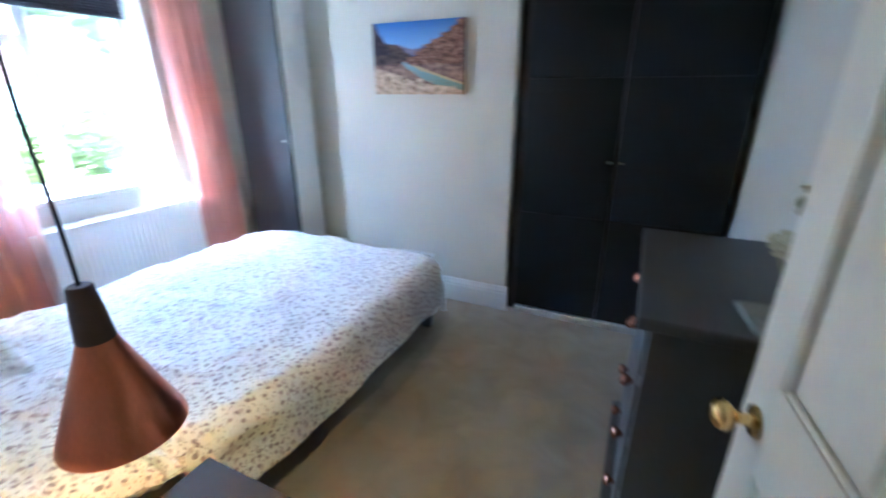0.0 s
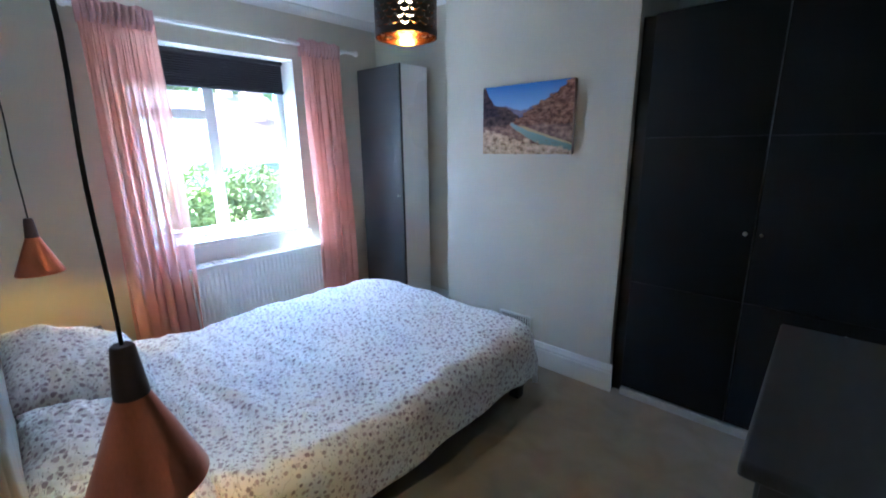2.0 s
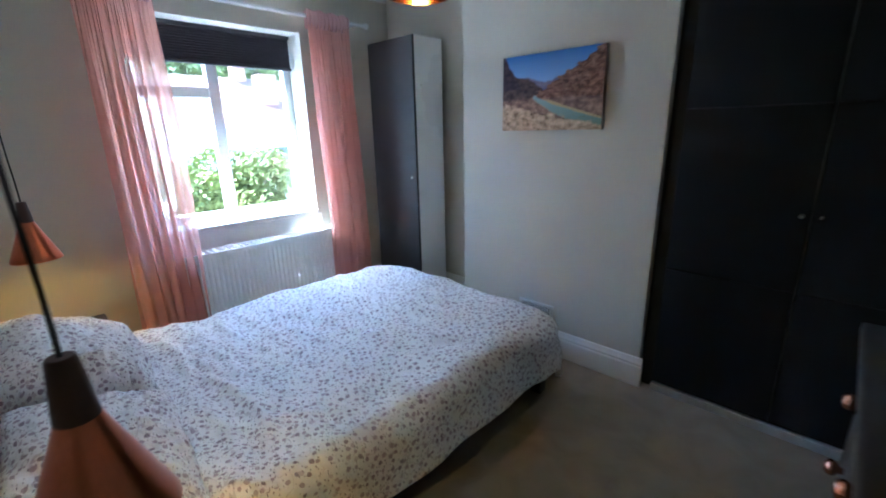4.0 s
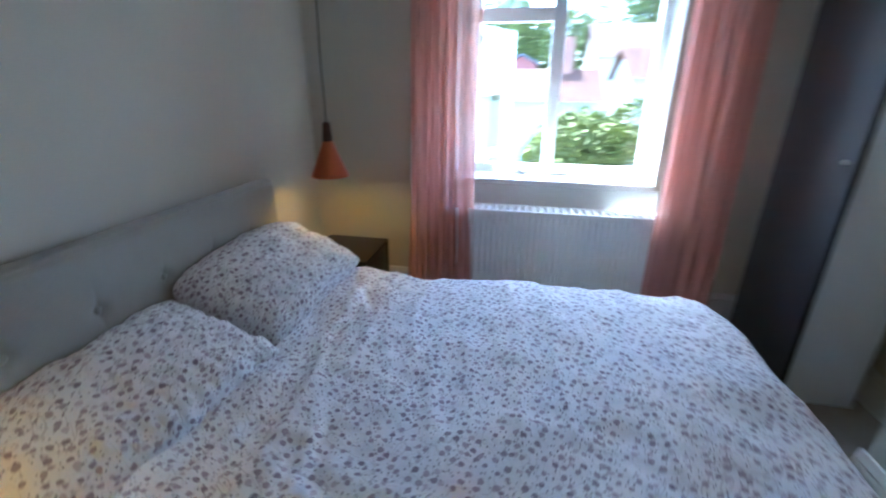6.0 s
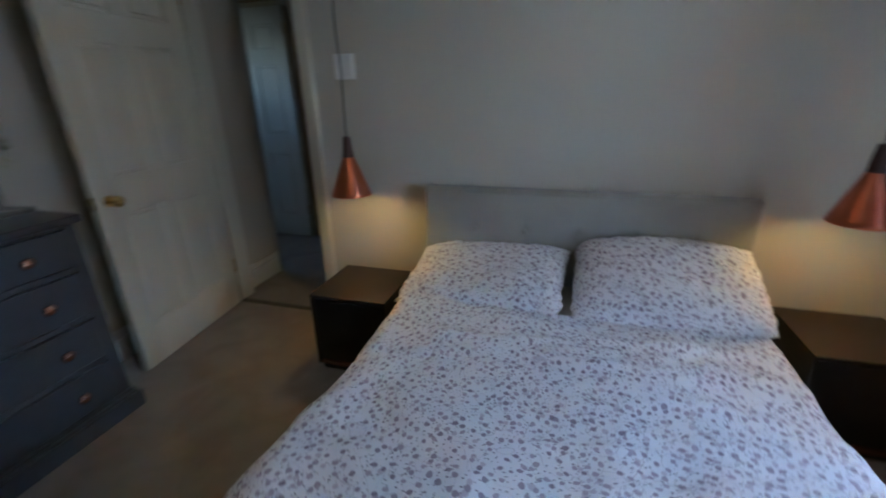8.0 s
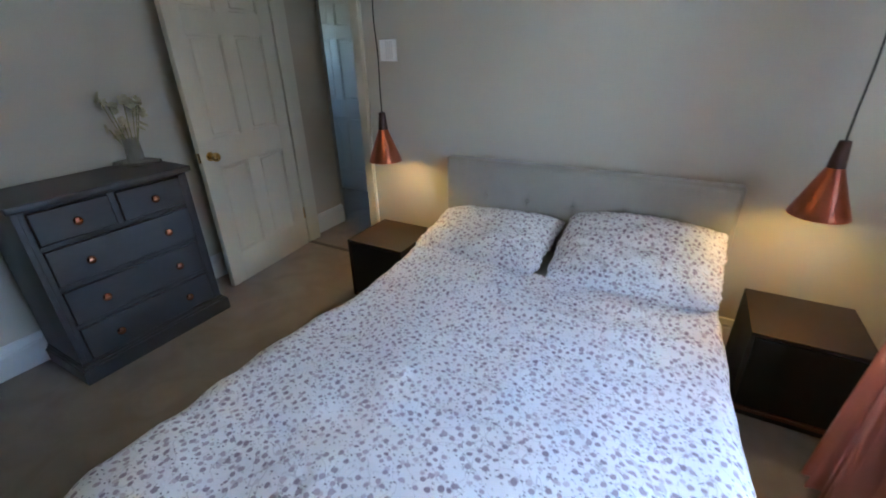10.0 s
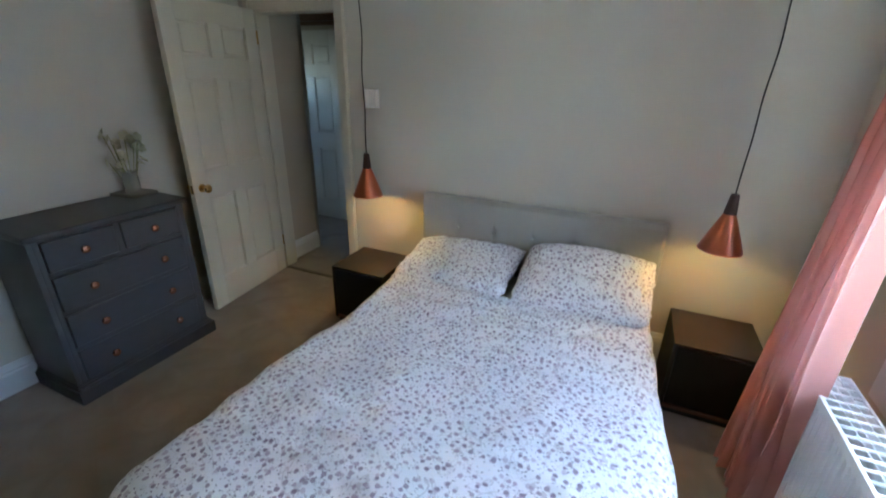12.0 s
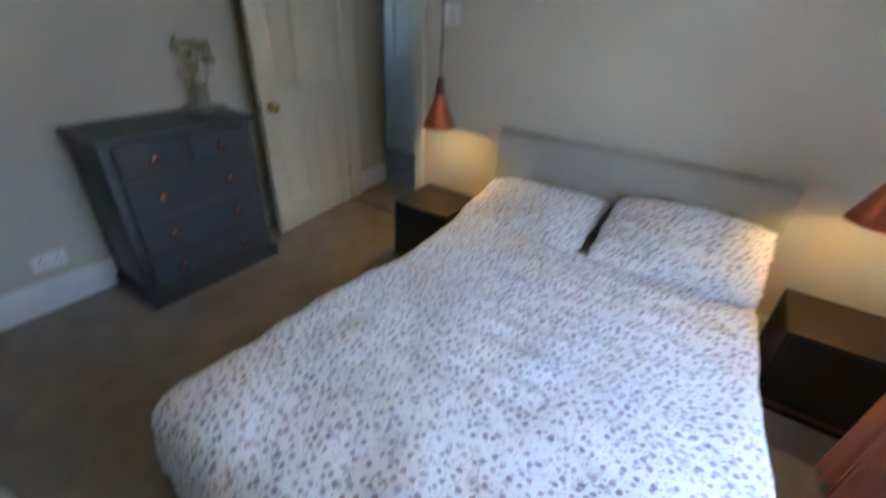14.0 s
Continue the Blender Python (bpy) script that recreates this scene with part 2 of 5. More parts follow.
def tube(points, r, seg=8):
    """A round cord or bar along a line of points."""
    bm = bmesh.new()
    pts = [Vector(p) for p in points]
    rings = []
    for i, p in enumerate(pts):
        d = (pts[min(i + 1, len(pts) - 1)] - pts[max(i - 1, 0)]).normalized()
        s = d.orthogonal().normalized() if abs(d.z) < 0.9 else d.cross(Vector((0, 1, 0))).normalized()
        t = d.cross(s)
        rings.append([bm.verts.new(p + r * (math.cos(2 * math.pi * k / seg) * s + math.sin(2 * math.pi * k / seg) * t)) for k in range(seg)])
    for a, b in zip(rings, rings[1:]):
        for k in range(seg):
            bm.faces.new((a[k], a[(k + 1) % seg], b[(k + 1) % seg], b[k]))
    bm.faces.new(rings[0][::-1])
    bm.faces.new(rings[-1])
    bmesh.ops.recalc_face_normals(bm, faces=bm.faces)
    return bm


def sheet(nu, nv, place, uv=None):
    """A grid of nu x nv cells, each corner at place(u, v), with u and v from 0 to 1."""
    bm = bmesh.new()
    lay = bm.loops.layers.uv.new("UVMap")
    vs = [[bm.verts.new(place(i / nu, j / nv)) for j in range(nv + 1)] for i in range(nu + 1)]
    for i in range(nu):
        for j in range(nv):
            f = bm.faces.new((vs[i][j], vs[i + 1][j], vs[i + 1][j + 1], vs[i][j + 1]))
            if uv:
                for lp, (a, b) in zip(f.loops, ((i, j), (i + 1, j), (i + 1, j + 1), (i, j + 1))):
                    lp[lay].uv = uv(a / nu, b / nv)
    return bm


def mesh_of(name, bm, material, smooth=False):
    me = bpy.data.meshes.new(name)
    bm.to_mesh(me)
    bm.free()
    me.materials.append(material)
    if smooth:
        me.polygons.foreach_set("use_smooth", [True] * len(me.polygons))
    return me


def soft_edges(ob, angle=40):
    """Smooth shading that keeps the sharp edges."""
    me = ob.data
    me.polygons.foreach_set("use_smooth", [True] * len(me.polygons))
    me.set_sharp_from_angle(angle=radians(angle))
    return ob


def part(name, bm, material, parent=None, label="", smooth=True):
    ob = new(name, mesh_of(name, bm, material))
    if smooth:
        soft_edges(ob)
    ob.parent = parent
    return tagged(ob, label)


def thing(name, m, label, category, group="", kind=""):
    ob = new(name)
    ob.matrix_world = m
    return tagged(ob, label, category, group, kind)


def structure(name, bm, material, label, category, smooth=False):
    return tagged(part(name, bm, material, None, "", smooth), label, category, "", "structure")


def prism(bm, profile, m, length):
    """Extrudes a closed (a, b) outline along local x by length."""
    ends = [[bm.verts.new(m @ Vector((x, a, b))) for a, b in profile] for x in (0, length)]
    n = len(profile)
    for i in range(n):
        j = (i + 1) % n
        bm.faces.new((ends[0][i], ends[0][j], ends[1][j], ends[1][i]))
    bm.faces.new(ends[0][::-1])
    bm.faces.new(ends[1])
    bmesh.ops.recalc_face_normals(bm, faces=bm.faces)
    return bm


# ---- the room ----
XW, XE = -2.76, 0.91          # window wall, chest wall (inner faces)
YC, YA, YB = 2.513, 2.88, 3.12  # chimney breast, alcove backs
CX0, CX1 = -1.562, -0.284       # chimney breast
H = 2.508
DX0, DX1, DH = 0.072, 0.775, 1.992  # doorway
WY0, WY1, WZ0, WZ1 = 0.90, 2.036, 0.765, 2.115  # window opening
T = 0.12

floor = structure("floor", B(XW - 0.4, -2.6, -0.1, 2.6, YB + 0.2, 0.0), CARPET, "beige cut-pile carpet with faint footmarks", "floor")
ceiling = structure("ceiling", B(XW - 0.4, 0.0 - T, H, XE + 0.2, YB + 0.2, H + 0.12), CEIL, "white painted plaster ceiling", "ceiling")

bm = B(XW - 0.4, -T, 0, DX0, 0, H)
box(bm, DX1, -T, 0, XE + 0.2, 0, H)
box(bm, DX0, -T, DH, DX1, 0, H)
structure("wall_south", bm, WALL, "pale grey painted wall behind the headboard", "wall")
structure("wall_east", B(XE, 0, 0, XE + 0.2, YB + 0.2, H), WALL, "pale grey painted wall beside the chest", "wall")
bm = B(XW - 0.34, 0, 0, XW, WY0, H)
box(bm, XW - 0.34, WY1, 0, XW, YB + 0.2, H)
box(bm, XW - 0.34, WY0, 0, XW, WY1, WZ0)
box(bm, XW - 0.34, WY0, WZ1, XW, WY1, H)
structure("wall_west", bm, WALL, "pale grey painted window wall", "wall")
bm = B(XW, YA, 0, CX0, YB + 0.2, H)
box(bm, CX1, YB, 0, XE, YB + 0.2, H)
structure("wall_north", bm, WALL, "pale grey painted alcove wall", "wall")
structure("chimney_breast", B(CX0, YC, 0, CX1, YB + 0.2, H, bevel=0.006), WALL, "pale grey painted chimney breast", "wall")

SKIRT = [(0, 0), (0.02, 0), (0.02, 0.115), (0.015, 0.125), (0.018, 0.135), (0.012, 0.150), (0.008, 0.165), (0, 0.168)]


def skirting(x, y, turn, length):
    return structure("baseboard", prism(bmesh.new(), SKIRT, pose(x, y, 0, 0, 0, turn), length), WHITE, "white moulded skirting board", "skirting board")


skirting(CX1 + 0.02, YC, 180, CX1 - CX0 + 0.04)
skirting(XE, 0.01, 90, YC + 0.03)
skirting(XW, 0.0, 0, DX0 - 0.09 - XW)
skirting(XW, YA, -90, YA - 0.0)
skirting(CX0, YA, 180, CX0 - XW)


def architrave(x0, x1, top, y, face):
    """Moulded casing round a doorway; face: +1 into the room, -1 into the hall."""
    w = 0.075
    bm = bmesh.new()
    for a, b in ((x0 - w, x0), (x1, x1 + w)):
        box(bm, a, y, 0, b, y + face * 0.018, top + w, bevel=0.004)
        box(bm, a + 0.006, y + face * 0.018, 0, b - 0.03, y + face * 0.026, top + w - 0.006, bevel=0.003) if a < x0 else box(bm, a + 0.03, y + face * 0.018, 0, b - 0.006, y + face * 0.026, top + w - 0.006, bevel=0.003)
    box(bm, x0, y, top, x1, y + face * 0.018, top + w, bevel=0.004)
    box(bm, x0 + 0.001, y + face * 0.018, top + 0.03, x1 - 0.001, y + face * 0.026, top + w - 0.006, bevel=0.003)
    return structure("trim", bm, DOORW, "white painted door casing", "door frame")


architrave(DX0, DX1, DH, 0.0, 1)
bm = B(DX0, -T, 0, DX0 + 0.012, 0.0, DH, bevel=0.002)
box(bm, DX1 - 0.02, -T, 0, DX1, 0.0, DH, bevel=0.002)
box(bm, DX0 + 0.012, -T, DH - 0.02, DX1 - 0.02, 0.0, DH, bevel=0.002)
structure("door_lining", bm, DOORW, "white painted door lining and stop", "door frame")
structure("threshold", B(DX0 + 0.02, -0.02, 0, DX1 - 0.02, 0.012, 0.006, bevel=0.002), surface("dull_metal_strip", (0.16, 0.14, 0.12), 0.5, metal=0.6), "dull metal carpet strip across the doorway", "threshold")


def panel_door(name, m, width, height, label, knob_side=1, paint=DOORW, knob_metal=BRASS, both=True):
    """Six-panel door, hinged at its origin and running along local x; knob near the free edge."""
    d = thing(name, m, label, "door", kind="structure")
    t, st, mid = 0.038, 0.105, 0.095
    rails = [(0.0, 0.21), (0.80, 0.97), (1.54, 1.66), (height - 0.125, height)]
    bm = B(0, -t / 2, 0, st, t / 2, height, bevel=0.002)
    box(bm, width - st, -t / 2, 0, width, t / 2, height, bevel=0.002)
    for a, b in rails:
        box(bm, st, -t / 2, a, width - st, t / 2, b, bevel=0.0015)
    for (_, a), (b, _) in zip(rails, rails[1:]):
        box(bm, width / 2 - mid / 2, -t / 2, a, width / 2 + mid / 2, t / 2, b, bevel=0.0015)
    part("door_frame", bm, paint, d)
    for (_, a), (b, _) in zip(rails, rails[1:]):
        for x0, x1 in ((st, width / 2 - mid / 2), (width / 2 + mid / 2, width - st)):
            bm = B(x0, -0.006, a, x1, 0.006, b)
            box(bm, x0 + 0.022, -0.013, a + 0.022, x1 - 0.022, 0.013, b - 0.022, bevel=0.006, seg=1)
            for s in (-1, 1):
                for c0, c1, e0, e1 in ((x0, x0 + 0.010, a, b), (x1 - 0.010, x1, a, b), (x0 + 0.010, x1 - 0.010, a, a + 0.010), (x0 + 0.010, x1 - 0.010, b - 0.010, b)):
                    box(bm, c0, s * 0.006, e0, c1, s * 0.016, e1, bevel=0.003, seg=1)
            part("panel", bm, paint, d)
    kx, kz = width - 0.062, 0.875
    prof = [(0.0, 0.066), (0.014, 0.066), (0.024, 0.060), (0.028, 0.050), (0.025, 0.040), (0.013, 0.032), (0.010, 0.022), (0.012, 0.008), (0.026, 0.006), (0.028, 0.0), (0.0, 0.0)]
    for s in (1, -1):
        k = part("door_knob", lathe([(r, s * (h + t / 2)) for r, h in prof], 24, (kx, 0, kz), "y"), knob_metal, d, "polished brass door knob")
    part("latch_plate", B(width - 0.001, -0.011, kz - 0.03, width + 0.0015, 0.011, kz + 0.03, bevel=0.0006), BRASS, d, "brass latch plate")
    for z in (0.22, height - 0.22):
        part("hinge", lathe([(0.0, 0), (0.006, 0), (0.006, 0.09), (0.0, 0.09)], 10, (-0.004, t / 2 + 0.004, z)), BRASS, d, "brass butt hinge")
    return d


panel_door("door_1", pose(0.762, 0.035, 0.006, 0, 0, 96.0), 0.762, 1.982, "white painted six-panel door standing open into the room")

# hall beyond the doorway
HW = surface("hall_wall_paint", (0.53, 0.455, 0.345), 0.75, vary=0.03, grain=180)
bm = B(0.832, -0.50, 0, 0.95, -T, 2.4)
structure("hall_wall_side", bm, HW, "beige painted hall wall", "wall")
structure("hall_wall_end", B(-1.0, -1.48, 0, 2.6, -1.36, 2.4), HW, "beige painted end wall of the hall", "wall")
structure("hall_wall_west", B(-1.0, -1.36, 0, -0.88, -T, 2.4), HW, "beige painted hall wall", "wall")
# unseen far wall; opening added to let daylight reach the hall door
hf = B(2.5, -1.36, 0, 2.6, -0.24, 1.4)
box(hf, 2.5, -1.36, 1.85, 2.6, -0.24, 2.4)
box(hf, 2.5, -0.55, 1.4, 2.6, -0.24, 1.85)
box(hf, 2.5, -1.36, 1.4, 2.6, -0.95, 1.85)
structure("hall_wall_light_gap", hf, HW, "beige painted hall wall", "wall")
# unseen wall, added to keep stray daylight out of the hall
structure("hall_wall_light_stop", B(0.95, -0.24, 0, 2.5, -T, 2.4), HW, "beige painted hall wall", "wall")
structure("hall_ceiling", B(-1.0, -1.48, 2.4, 2.6, -T, 2.5), CEIL, "white hall ceiling", "ceiling")
skirting(0.832, -0.50, 90, 0.38)
# casing colour is darkened to carry the shade of the hall
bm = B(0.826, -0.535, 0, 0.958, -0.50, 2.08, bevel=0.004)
structure("trim", bm, surface("shaded_casing_paint", (0.40, 0.36, 0.31), 0.45, vary=0.04), "beige casing at the end of the hall wall, shade mixed into its colour", "door frame")
panel_door("door_2", pose(1.03, -1.30, 0.008, 0, 0, -1.5), 0.76, 1.978, "white six-panel door at the end of the hall, ajar", paint=surface("hall_door_white", (0.68, 0.65, 0.56), 0.4, vary=0.02))

bm = B(0.955, -1.36, 0, 1.025, -1.335, 2.07, bevel=0.004)
box(bm, 1.795, -1.36, 0, 1.865, -1.335, 2.07, bevel=0.004)
box(bm, 1.025, -1.36, 2.035, 1.795, -1.335, 2.07, bevel=0.004)
structure("trim", bm, surface("brown_stained_wood", (0.20, 0.12, 0.075), 0.55, vary=0.12, grain=40), "brown timber frame round the hall door", "door frame")
structure("hall_beam", B(0.90, -1.36, 2.075, 2.0, -1.30, 2.39, bevel=0.004), surface("brown_board", (0.24, 0.155, 0.10), 0.6, vary=0.1, grain=30), "brown boarding above the hall door", "beam")

# coved moulding between window wall and ceiling
cove = bmesh.new()
cprof = [(XW + 0.002, H - 0.002), (XW + 0.002, H - 0.062), (XW + 0.008, H - 0.062)]
cprof += [(XW + 0.058 - 0.05 * math.cos(radians(a)), H - 0.058 + 0.05 * math.sin(radians(a))) for a in range(0, 91, 10)]
cprof += [(XW + 0.062, H - 0.008), (XW + 0.062, H - 0.002)]
cring = [[cove.verts.new((x, y, z)) for x, z in cprof] for y in (0.004, 2.874)]
for i in range(len(cprof)):
    j = (i + 1) % len(cprof)
    cove.faces.new((cring[0][i], cring[0][j], cring[1][j], cring[1][i]))
for r_ in cring:
    cove.faces.new(r_)
bmesh.ops.recalc_face_normals(cove, faces=cove.faces)
structure("coving", cove, CEIL, "white coved plaster moulding along the ceiling", "coving")

# ---- window ----
window = thing("window_1", pose(XW - 0.24, (WY0 + WY1) / 2, WZ0), "white plastic casement window with one leaf open outwards", "window", kind="structure")
hw, hh = (WY1 - WY0) / 2, WZ1 - WZ0
F = 0.055


def pane_bm(y0, y1, z0, z1, x=0.0):
    return B(x - 0.003, y0, z0, x + 0.003, y1, z1)


bm = B(-0.035, -hw, 0.03, 0.035, -hw + F, hh, bevel=0.004)
box(bm, -0.035, hw - F, 0.03, 0.035, hw, hh, bevel=0.004)
box(bm, -0.035, -hw + F, 0.03, 0.035, hw - F, 0.03 + F, bevel=0.004)
box(bm, -0.035, -hw + F, hh - F, 0.035, hw - F, hh, bevel=0.004)
part("window_frame", bm, UPVC, window)
MY = -0.018
part("mullion", B(-0.035, MY - 0.036, 0.03 + F, 0.035, MY + 0.036, hh - F, bevel=0.004), UPVC, window)
TZ = 0.92
part("transom", B(-0.035, -hw + F, TZ - 0.035, 0.035, MY - 0.036, TZ + 0.035, bevel=0.004), UPVC, window)
for nm, y0, y1, z0, z1 in (("fixed_pane", MY + 0.036, hw - F, 0.03 + F, hh - F), ("top_pane", -hw + F, MY - 0.036, TZ + 0.035, hh - F)):
    g = part(nm, pane_bm(y0, y1, z0, z1), GLASS, window, smooth=False)
    g.visible_shadow = False


def sash(w, h, f=0.05):
    bm = B(-0.03, 0, 0, 0.03, f, h, bevel=0.004)
    box(bm, -0.03, w - f, 0, 0.03, w, h, bevel=0.004)
    box(bm, -0.03, f, 0, 0.03, w - f, f, bevel=0.004)
    box(bm, -0.03, f, h - f, 0.03, w - f, h, bevel=0.004)
    return bm


sw, sh = hw + MY - F - 0.036, TZ - 0.035 - 0.03 - F
leaf = part("casement", sash(sw, sh), UPVC, window, "open casement with white frame")
leaf.matrix_local = pose(-0.035, -hw + F, 0.03 + F, 0, 0, 62)
g = part("pane", pane_bm(0.05, sw - 0.05, 0.05, sh - 0.05), GLASS, leaf, smooth=False)
g.visible_shadow = False
hd = B(0.03, -0.013, 0.0, 0.045, 0.013, 0.07, bevel=0.003)
box(hd, 0.045, -0.009, 0.03, 0.058, 0.009, 0.15, bevel=0.004)
k = part("handle", hd, WHITE, leaf, "white window handle")
k.matrix_local = pose(0, sw - 0.025, sh / 2)
sill = structure("window_sill", B(XW - 0.275, WY0 + 0.002, WZ0 - 0.001, XW + 0.025, WY1 - 0.002, WZ0 + 0.028, bevel=0.006), WHITE, "white painted window board", "window sill")
structure("window_apron", B(XW + 0.001, WY0 - 0.03, 0.60, XW + 0.016, WY1 + 0.03, WZ0 - 0.004, bevel=0.003), WHITE, "white painted apron board under the sill", "window sill")
rv = B(XW - 0.20, WY1 - 0.004, WZ0 + 0.03, XW + 0.004, WY1 - 0.001, WZ1, bevel=0)
box(rv, XW - 0.20, WY0 + 0.001, WZ0 + 0.03, XW + 0.004, WY0 + 0.004, WZ1)
box(rv, XW - 0.20, WY0 + 0.004, WZ1 - 0.004, XW + 0.004, WY1 - 0.004, WZ1 - 0.001)
structure("window_reveal", rv, WHITE, "white painted window reveal", "window reveal")
structure("outer_sill", B(XW - 0.42, WY0 - 0.05, WZ0 - 0.04, XW - 0.276, WY1 + 0.05, WZ0 + 0.02, bevel=0.004), UPVC, "white outer window sill", "window sill")

# pleated blind under the window head
blind = thing("pleated_blind", pose(XW - 0.165, (WY0 + WY1) / 2, 0), "dark charcoal pleated blind, mostly raised, in the window", "blind")
z1, z0, n = WZ1 - 0.03, 1.887, 12


def blind_place(u, v):
    k = v * n
    fold = abs((k % 1.0) - 0.5) * 2
    return (0.009 * (fold - 0.5), (u - 0.5) * (2 * hw - 0.03), z1 + (z0 - z1) * v)


part("fabric", sheet(1, n * 2, blind_place), BLIND, blind, smooth=False)
part("head_rail", B(-0.02, -hw + 0.01, z1, 0.02, hw - 0.01, z1 + 0.028, bevel=0.003), BLIND, blind)
part("bottom_rail", B(-0.016, -hw + 0.013, z0 - 0.022, 0.016, hw - 0.013, z0, bevel=0.004), BLIND, blind)

# ---- curtain rail and curtains ----
RX, RZ = XW + 0.157, 2.200
rail = thing("curtain_rail", pose(RX, 0.68, RZ), "white curtain rail with knob ends above the window", "curtain rail")
part("rail", tube([(0, 0, 0), (0, 1.83, 0)], 0.0125, 14), UPVC, rail)
for y, s in ((0.0, -1), (1.83, 1)):
    part("finial", lathe([(0, 0.045), (0.014, 0.042), (0.022, 0.03), (0.022, 0.018), (0.014, 0.006), (0.0145, -0.02), (0, -0.02)][::s], 18, (0, y, 0), "y") if s > 0 else lathe([(0, -0.045), (0.014, -0.042), (0.022, -0.03), (0.022, -0.018), (0.014, -0.006), (0.0145, 0.02), (0, 0.02)], 18, (0, y, 0), "y"), UPVC, rail)
for y in (0.09, 1.74):
    bk = B(-0.157, y - 0.012, -0.012, -0.0, y + 0.012, 0.012, bevel=0.003)
    box(bk, -0.157, y - 0.02, -0.035, -0.150, y + 0.02, 0.035, bevel=0.003)
    part("bracket", bk, UPVC, rail)


def curtain(y0, y1, spread0, spread1, seed, label):
    """A gathered voile: a puffed rod pocket at the top, soft pleats that open out downwards."""
    c = thing("curtain", pose(RX, (y0 + y1) / 2, 0), label, "curtain", "pair of pink curtains")
    w, folds = y1 - y0, 6
    rnd = random.Random(seed)
    ph = [rnd.uniform(0, 6.28) for _ in range(8)]

    def place(u, v):
        z = RZ - 0.045 + (0.012 - RZ + 0.045) * v
        a = 0.010 + 0.028 * min(1, v * 3.0)
        q = (u + 0.06 * math.sin(5.1 * u + ph[4]) + 0.02 * math.sin(4 * v + ph[5])) * folds * 2 * math.pi
        x = a * math.sin(q + 0.5 * math.sin(3 * v + ph[0])) + 0.35 * a * math.sin(1.7 * q + ph[1] + 2 * v) + 0.014 * math.sin(5 * v + ph[2] + 4 * u) * v
        fine = 0.006 * max(0.0, 1 - v * 2.2) + 0.0022
        x += fine * math.sin(3.3 * q + ph[6]) + 0.5 * fine * math.sin(5.9 * q + ph[7] + 3 * v)
        lo, hi = -w / 2 - spread0 * v ** 1.2, w / 2 + spread1 * v ** 1.2
        y = lo + (hi - lo) * u + 0.010 * math.sin(2 * q + ph[3]) * min(1, v * 4)
        return (x + 0.095 * v + 0.020, y, z)

    part("drape", sheet(folds * 36, 60, place), CURTAIN, c)
    puffs = 12

    def top(u, v):
        # flat at the outer ends, round vertical tubes of gathered cloth between them
        flat = min(1.0, min(u, 1 - u) / 0.14) ** 2
        uu = u + 0.012 * math.sin(9 * u + ph[3])
        tube_ = abs(math.sin(uu * puffs * math.pi)) ** 0.6
        swell = 0.35 + 0.65 * math.sin(math.pi * min(1.0, max(0.0, v * 1.15))) ** 0.7
        x = 0.016 + 0.042 * tube_ * swell * (0.25 + 0.75 * flat) + 0.004 * math.sin(uu * 7 + 5 * v + ph[1])
        z = RZ + 0.040 - 0.125 * v + 0.006 * math.sin(uu * puffs * math.pi * 0.61 + ph[2]) * (1 - v) - 0.004 * tube_ * (1 - v)
        return (x, -w / 2 - 0.006 + (w + 0.012) * u, z)

    part("rod_pocket", sheet(puffs * 12, 14, top), HEADER, c)
    back = sheet(folds * 18, 6, lambda u, v: (-0.020 - 0.004 * math.sin(u * folds * 6 * math.pi), -w / 2 + w * u, RZ + 0.036 - 0.12 * v))
    part("heading_back", back, HEADER, c)
    return c


curtain(0.70, 1.06, 0.03, 0.0, 3, "sheer pink curtain hanging beside the window and headboard wall")
curtain(2.01, 2.355, 0.01, -0.04, 8, "sheer pink curtain hanging beside the tall narrow wardrobe")

# ---- radiator ----
RADW = surface("white_radiator_enamel", (0.84, 0.84, 0.83), 0.3, vary=0.02, grain=30, bump=0.03)
rad = thing("radiator", pose(XW, 1.52, 0), "white ribbed panel radiator under the window", "radiator")
RY0, RY1, RZ0, RZ1, RX1 = -0.63, 0.60, 0.15, 0.658, 0.220


def rib(u, v):
    y = RY0 + (RY1 - RY0) * u
    k = (u * 38) % 1.0
    d = 0.008 if 0.28 < k < 0.72 else 0.0
    edge = 0 if 0.06 < v < 0.94 else 1
    return (RX1 - 0.004 - (0.0 if edge else d), y, RZ0 + (RZ1 - RZ0 - 0.01) * v)


part("front_panel", sheet(38 * 7, 24, rib), RADW, rad)
part("back_panel", B(0.085, RY0, RZ0, 0.095, RY1, RZ1 - 0.01, bevel=0.002), RADW, rad)
for y in (RY0, RY1 - 0.006):
    part("side_panel", B(0.085, y, RZ0, RX1 - 0.002, y + 0.006, RZ1, bevel=0.002), RADW, rad)
gb = B(0.085, RY0 + 0.006, RZ1 - 0.012, 0.093, RY1 - 0.006, RZ1)
box(gb, RX1 - 0.014, RY0 + 0.006, RZ1 - 0.012, RX1 - 0.002, RY1 - 0.006, RZ1, bevel=0.003)
for x in (0.118, 0.145, 0.168):
    box(gb, x, RY0 + 0.006, RZ1 - 0.010, x + 0.003, RY1 - 0.006, RZ1 - 0.004)
k = RY0 + 0.03
while k < RY1 - 0.02:
    box(gb, 0.093, k, RZ1 - 0.008, RX1 - 0.014, k + 0.008, RZ1 - 0.002)
    k += 0.042
part("top_grille", gb, RADW, rad, "white slotted top grille")
